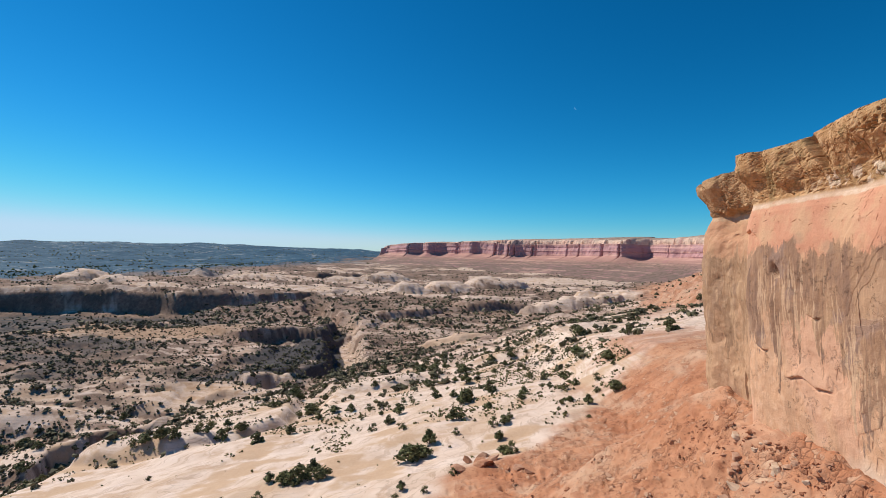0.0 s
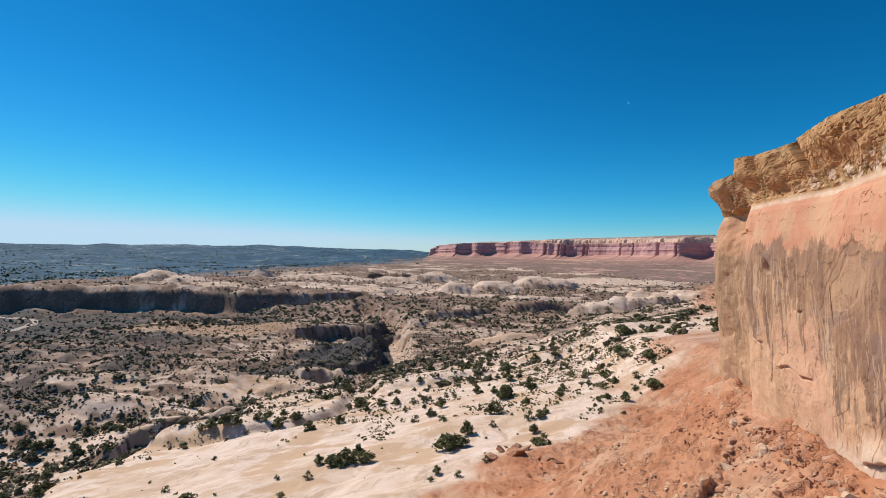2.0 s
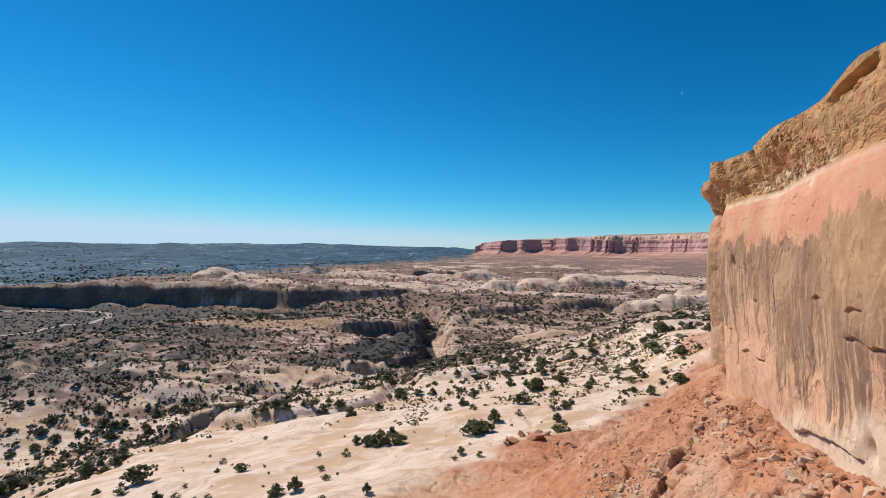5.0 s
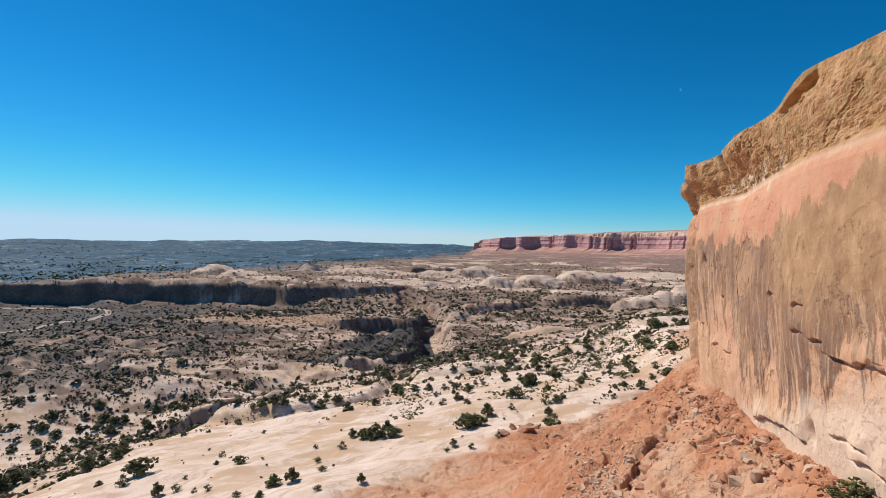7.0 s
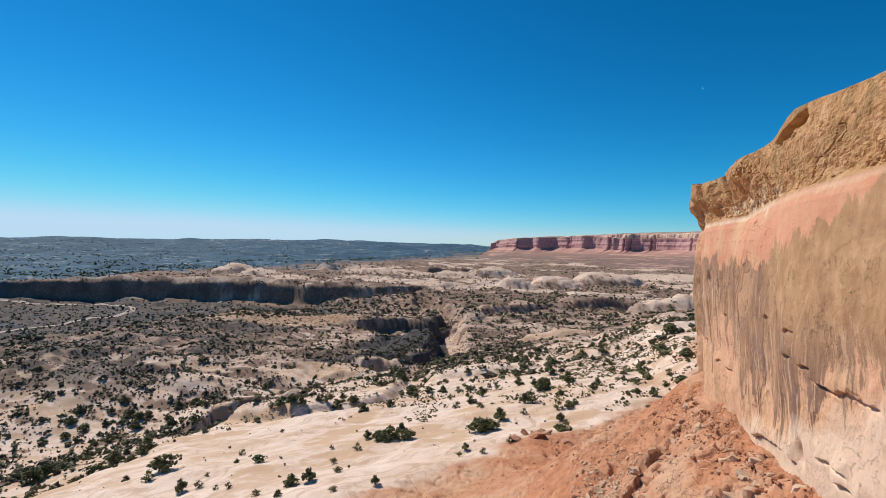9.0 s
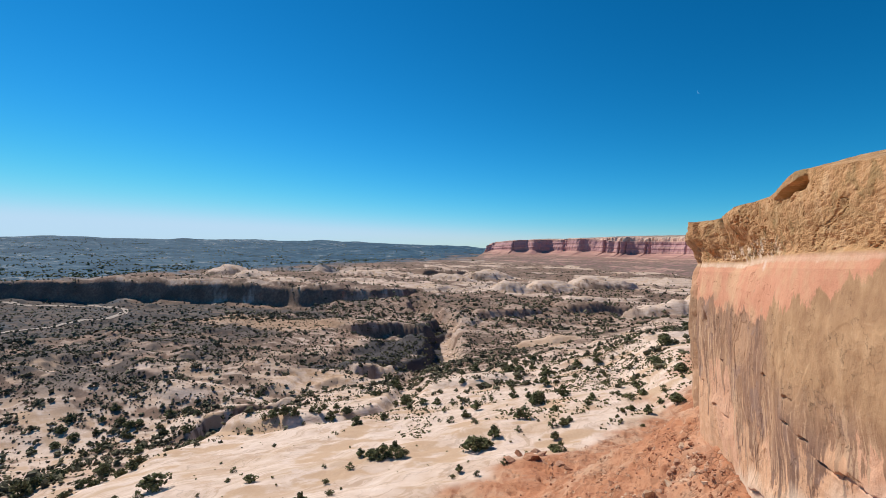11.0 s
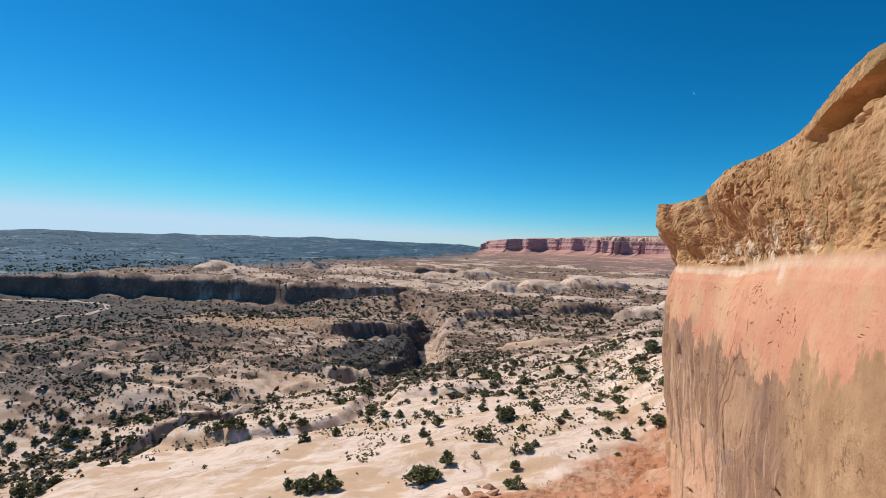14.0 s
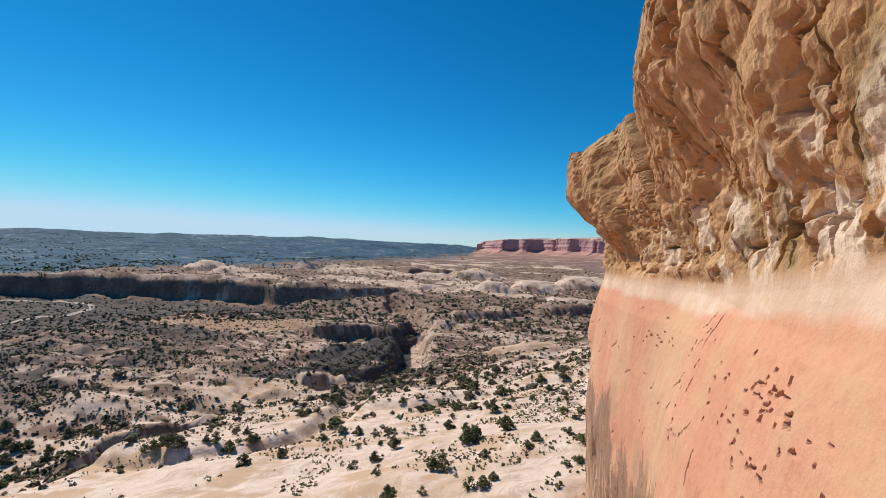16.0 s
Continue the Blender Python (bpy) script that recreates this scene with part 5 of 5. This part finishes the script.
g = np.random.RandomState(28)
a, r = np.radians(g.uniform(-60, -2, 30000)), np.exp(g.uniform(math.log(1150), math.log(4300), 30000))
woods = np.column_stack([8 + r * np.sin(a), -10 + r * np.cos(a)])
woods = woods[(cover(woods[:, 0], woods[:, 1], 0 * r)["hazed_forest"] > g.uniform(0.1, 0.8, 30000)) & (fbm(woods[:, 0] / 90, woods[:, 1] / 90, octaves=3, seed=127) > 0.05)][:4500]
scrub("far_woods", "dark juniper woods on the distant upland", woods, g.uniform(3.5, 7.5, len(woods)), 1, JUNIPER, 32)
low = scatter(1600, 80, 260, 29)
g = np.random.RandomState(53)
more = np.column_stack([g.uniform(-95, 50, 20000), g.uniform(55, 240, 20000)])
keep = fbm(more[:, 0] / 12, more[:, 1] / 9, octaves=4, seed=125) - 0.12 + 0.42 * sstep(-10, 30, more[:, 0]) * sstep(90, 120, more[:, 1])
more = more[(keep > 0.12) & (more[:, 1] - more[:, 0] > 69) & (more[:, 1] + 0.25 * more[:, 0] > 92)]
low = np.vstack([low, more])
scrub("low_brush", "small olive brush tufts between the rocks", low, np.random.RandomState(30).uniform(0.25, 0.8, len(low)), 2, SAGE, 31)


# ---------- loose rock ----------
def rock_material(name, a, b_, c_):
    m, t, b = material(name)
    p = texco(t)
    info = t.nodes.new("ShaderNodeObjectInfo")
    n1, n2 = noise_of(t, p, 1.3, 5), noise_of(t, p, 9, 5, 0.7)
    c = ramp(t, n1, [(0.25, a), (0.5, b_), (0.75, c_)])
    c = blend(t, calc(t, "MULTIPLY", info.outputs["Random"], 0.35), c, (0.52, 0.40, 0.31))
    c = blend(t, fac(t, n2, 0.6, 0.8), c, a)
    t.links.new(c, b.inputs["Base Color"])
    b.inputs["Roughness"].default_value = 0.92
    bumped(t, b, calc(t, "ADD", n1, calc(t, "MULTIPLY", n2, 0.5)), 0.5, 0.15)
    return m


RED_ROCK = rock_material("red_sandstone", (0.22, 0.09, 0.05), (0.38, 0.18, 0.105), (0.52, 0.30, 0.19))
PALE_ROCK = rock_material("pale_sandstone", (0.36, 0.22, 0.14), (0.52, 0.36, 0.25), (0.66, 0.52, 0.40))


def boulder_mesh(seed, flat=0.7, mat=None):
    """An angular block, cut by a few planes and roughened."""
    bm = bmesh.new()
    g = np.random.RandomState(seed)
    bmesh.ops.create_cube(bm, size=1.0)
    bmesh.ops.subdivide_edges(bm, edges=bm.edges, cuts=5, use_grid_fill=True)
    planes = [(Vector(g.normal(size=3)).normalized(), g.uniform(0.24, 0.42)) for _ in range(15)]
    for vert in bm.verts:
        p = vert.co.copy()
        for n, d in planes:
            q = p.dot(n)
            if q > d:
                p = p - n * (q - d)
        k = noise.noise(p * 2.3 + Vector((seed * 7.1, 0, 0))) * 0.16 + noise.noise(p * 6 + Vector((seed, 3, 0))) * 0.08
        vert.co = p * (1 + k)
        vert.co.z *= flat
    me = bpy.data.meshes.new("boulder")
    bm.to_mesh(me)
    bm.free()
    me.materials.append(mat)
    return me


RED_BLOCKS = [boulder_mesh(k, f, RED_ROCK) for k, f in ((1, 0.75), (2, 0.55), (3, 0.85), (4, 0.45))]
PALE_BLOCKS = [boulder_mesh(k, f, PALE_ROCK) for k, f in ((5, 0.75), (6, 0.6), (7, 0.9))]


def boulder(x, y, size, meshes, label, g, sink=0.25, stretch=1.0):
    ob = new("boulder", meshes[g.randint(len(meshes))])
    ob.matrix_basis = Matrix.LocRotScale((x, y, height_at(x, y) + size * (0.3 - sink)), Euler((g.uniform(-0.3, 0.3), g.uniform(-0.3, 0.3), g.uniform(0, 6.28))),
                                         (size * stretch, size, size * g.uniform(0.8, 1.1)))
    return tagged(ob, label, "boulder", "loose boulders")


for x, y, sz in [(2.7, 73.4, 3.0), (6.4, 73.8, 3.8), (7.5, 80.3, 3.4), (8.2, 75.4, 2.4), (11.6, 70.8, 2.3), (13, 68.7, 1.7), (4.6, 75.2, 2.0)]:
    boulder(x, y, sz, RED_BLOCKS, "large rust-red sandstone boulder among bushes", rng)
for x, y, sz in [(22.4, 32.5, 0.9), (20.7, 17.3, 1.0), (22.1, 20.5, 0.7), (20.2, 18.4, 1.1), (20.7, 22.4, 0.9), (21.1, 30.7, 0.8), (21.9, 25.2, 0.8), (21.6, 34.8, 0.8), (22.6, 37.2, 0.9), (21.8, 23.4, 0.8), (22.0, 19.2, 0.7)]:
    boulder(x, y, sz, PALE_BLOCKS + RED_BLOCKS, "broken sandstone block at the foot of the cliff", rng, 0.35)
for x, y, sz in [(18.2, 29, 1.1), (17.4, 28.2, 1.2), (17.8, 30.2, 0.9), (16.9, 27.1, 1.0), (18.6, 31.2, 0.9), (19.2, 30.4, 0.8), (16.2, 25.8, 0.9), (15.2, 26.6, 0.8), (14.2, 25.9, 0.7), (12.6, 24.6, 0.7), (20.2, 31.4, 0.8), (21.2, 32.2, 0.9)]:
    boulder(x, y, sz, RED_BLOCKS, "jagged dark red ledge block on the scree", rng, 0.38, 1.4)
for k in range(34):
    q = rng.uniform()
    x, y = 12.8 + 8.0 * q + rng.normal(0, 0.5), 25.8 + 7.2 * q + rng.normal(0, 0.6)
    boulder(x, y, rng.uniform(0.35, 1.1), RED_BLOCKS + PALE_BLOCKS[:1], "jagged dark red ledge block on the scree", rng, 0.34, 1.3)
for k in range(30):
    y = rng.uniform(13, 35)
    boulder(22.3 - abs(rng.normal(0, 0.8)), y, rng.uniform(0.35, 1.25), PALE_BLOCKS + RED_BLOCKS[:2], "broken sandstone block at the foot of the cliff", rng, 0.34)
for k in range(40):
    x, y = 13.6 + rng.normal(0, 1.3), 31.0 + rng.normal(0, 2.6)
    boulder(x, y, rng.uniform(0.25, 0.85), PALE_BLOCKS + RED_BLOCKS[:1], "pale broken rock in a rubble heap", rng)
for k in range(70):
    x, y = 2 + 21 * rng.uniform() ** 0.5, rng.uniform(14, 66)
    if 70 - 0.9 * abs(x - 23) > 50 and (x > 11 or k % 3 == 0):
        boulder(x, y, rng.uniform(0.25, 0.85) ** 1.6 * 1.1, RED_BLOCKS, "red sandstone rock lying on the scree", rng)


def stones(name, label, points, sizes, mat, seed):
    g = np.random.RandomState(seed)
    z = ground_height(points[:, 0], points[:, 1])
    v, f = tufts(g, np.column_stack([points, z + 0.0 * sizes]), sizes, 0.8)
    tagged(mesh_object(name, v, f, mat, smooth=False), label, "stones", kind="stuff")


g = np.random.RandomState(41)
pts = np.column_stack([g.uniform(-12, 23.5, 16000), g.uniform(6, 90, 16000)])
lumps = fbm(pts[:, 0] / 5, pts[:, 1] / 5, octaves=3, seed=131)
pts = pts[(pts[:, 1] - pts[:, 0] < 66) & (np.arange(16000) % 5 < 3) & (lumps + 0.25 * g.uniform(-1, 1, 16000) > 0.0) & (pts[:, 0] + 0.12 * (pts[:, 1] - 30) + g.normal(0, 3, 16000) > 11)]
stones("scree_stones", "red angular stones strewn over the scree", pts, 0.03 + 0.20 * g.uniform(0, 1, len(pts)) ** 4, RED_ROCK, 43)
pts = np.column_stack([13.8 + g.normal(0, 1.7, 700), 31 + g.normal(0, 3.4, 700)])
stones("pale_rubble", "pale rubble heaped on the red scree", pts, g.uniform(0.06, 0.2, len(pts)), PALE_ROCK, 44)
pts = np.column_stack([22.4 - np.abs(g.normal(0, 0.9, 600)), g.uniform(8, 42, 600)])
stones("cliff_foot_rubble", "crumbled stones along the foot of the cliff", pts, g.uniform(0.05, 0.22, len(pts)), RED_ROCK, 45)


# ---------- track on the canyon floor ----------
def track():
    run, _ = spline([(-690, 330), (-680, 440), (-668, 496), (-652, 545), (-655, 600), (-695, 658), (-748, 688), (-832, 686), (-912, 658), (-1000, 655), (-1200, 600)], lambda y: 8 + 0 * y)
    tang = np.gradient(run, axis=0)
    tang /= np.hypot(*tang.T)[:, None]
    nrm = np.stack([-tang[:, 1], tang[:, 0]], -1)
    rows = []
    for o in (-4.5, -2, 2, 4.5):
        p = run + nrm * o
        rows.append(np.column_stack([p, ground_height(p[:, 0], p[:, 1]) + 0.5]))
    m, t, b = material("pale_track")
    t.links.new(ramp(t, noise_of(t, texco(t), 0.2), [(0.3, (0.34, 0.28, 0.24)), (0.7, (0.48, 0.41, 0.36))]), b.inputs["Base Color"])
    b.inputs["Roughness"].default_value = 0.9
    tagged(mesh_object("road", np.array(rows).reshape(-1, 3), grid_faces(4, len(run)), m), "pale dirt road looping over the canyon floor", "road", kind="structure")


track()


# ---------- the pale moon in the day sky ----------
def moon():
    m, t, b = material("moonlight")
    glow = t.nodes.new("ShaderNodeEmission")
    glow.inputs[0].default_value, glow.inputs[1].default_value = (0.06, 0.27, 0.58, 1), 1.0
    t.links.new(glow.outputs[0], t.nodes["Material Output"].inputs["Surface"])
    bm = bmesh.new()
    rim = [(math.cos(a), math.sin(a)) for a in np.linspace(-1.57, 1.57, 14)]
    ring = [bm.verts.new((-15 * x, 0, 15 * y)) for x, y in rim]
    inner = [bm.verts.new((-4 * x, 0.5, 15 * y)) for x, y in rim[1:-1]]
    for k in range(13):
        bm.faces.new([ring[k], ring[k + 1]] + [q for q in (inner[k] if k < 12 else None, inner[k - 1] if k else None) if q])
    me = bpy.data.meshes.new("moon")
    bm.to_mesh(me)
    bm.free()
    me.materials.append(m)
    ob = new("moon", me)
    ob.matrix_basis = Matrix.LocRotScale((1188, 4302, 1400), Euler((radians(16), radians(-35), radians(-15))), None)
    tagged(ob, "faint pale half moon in the blue day sky", "moon", kind="structure")


moon()
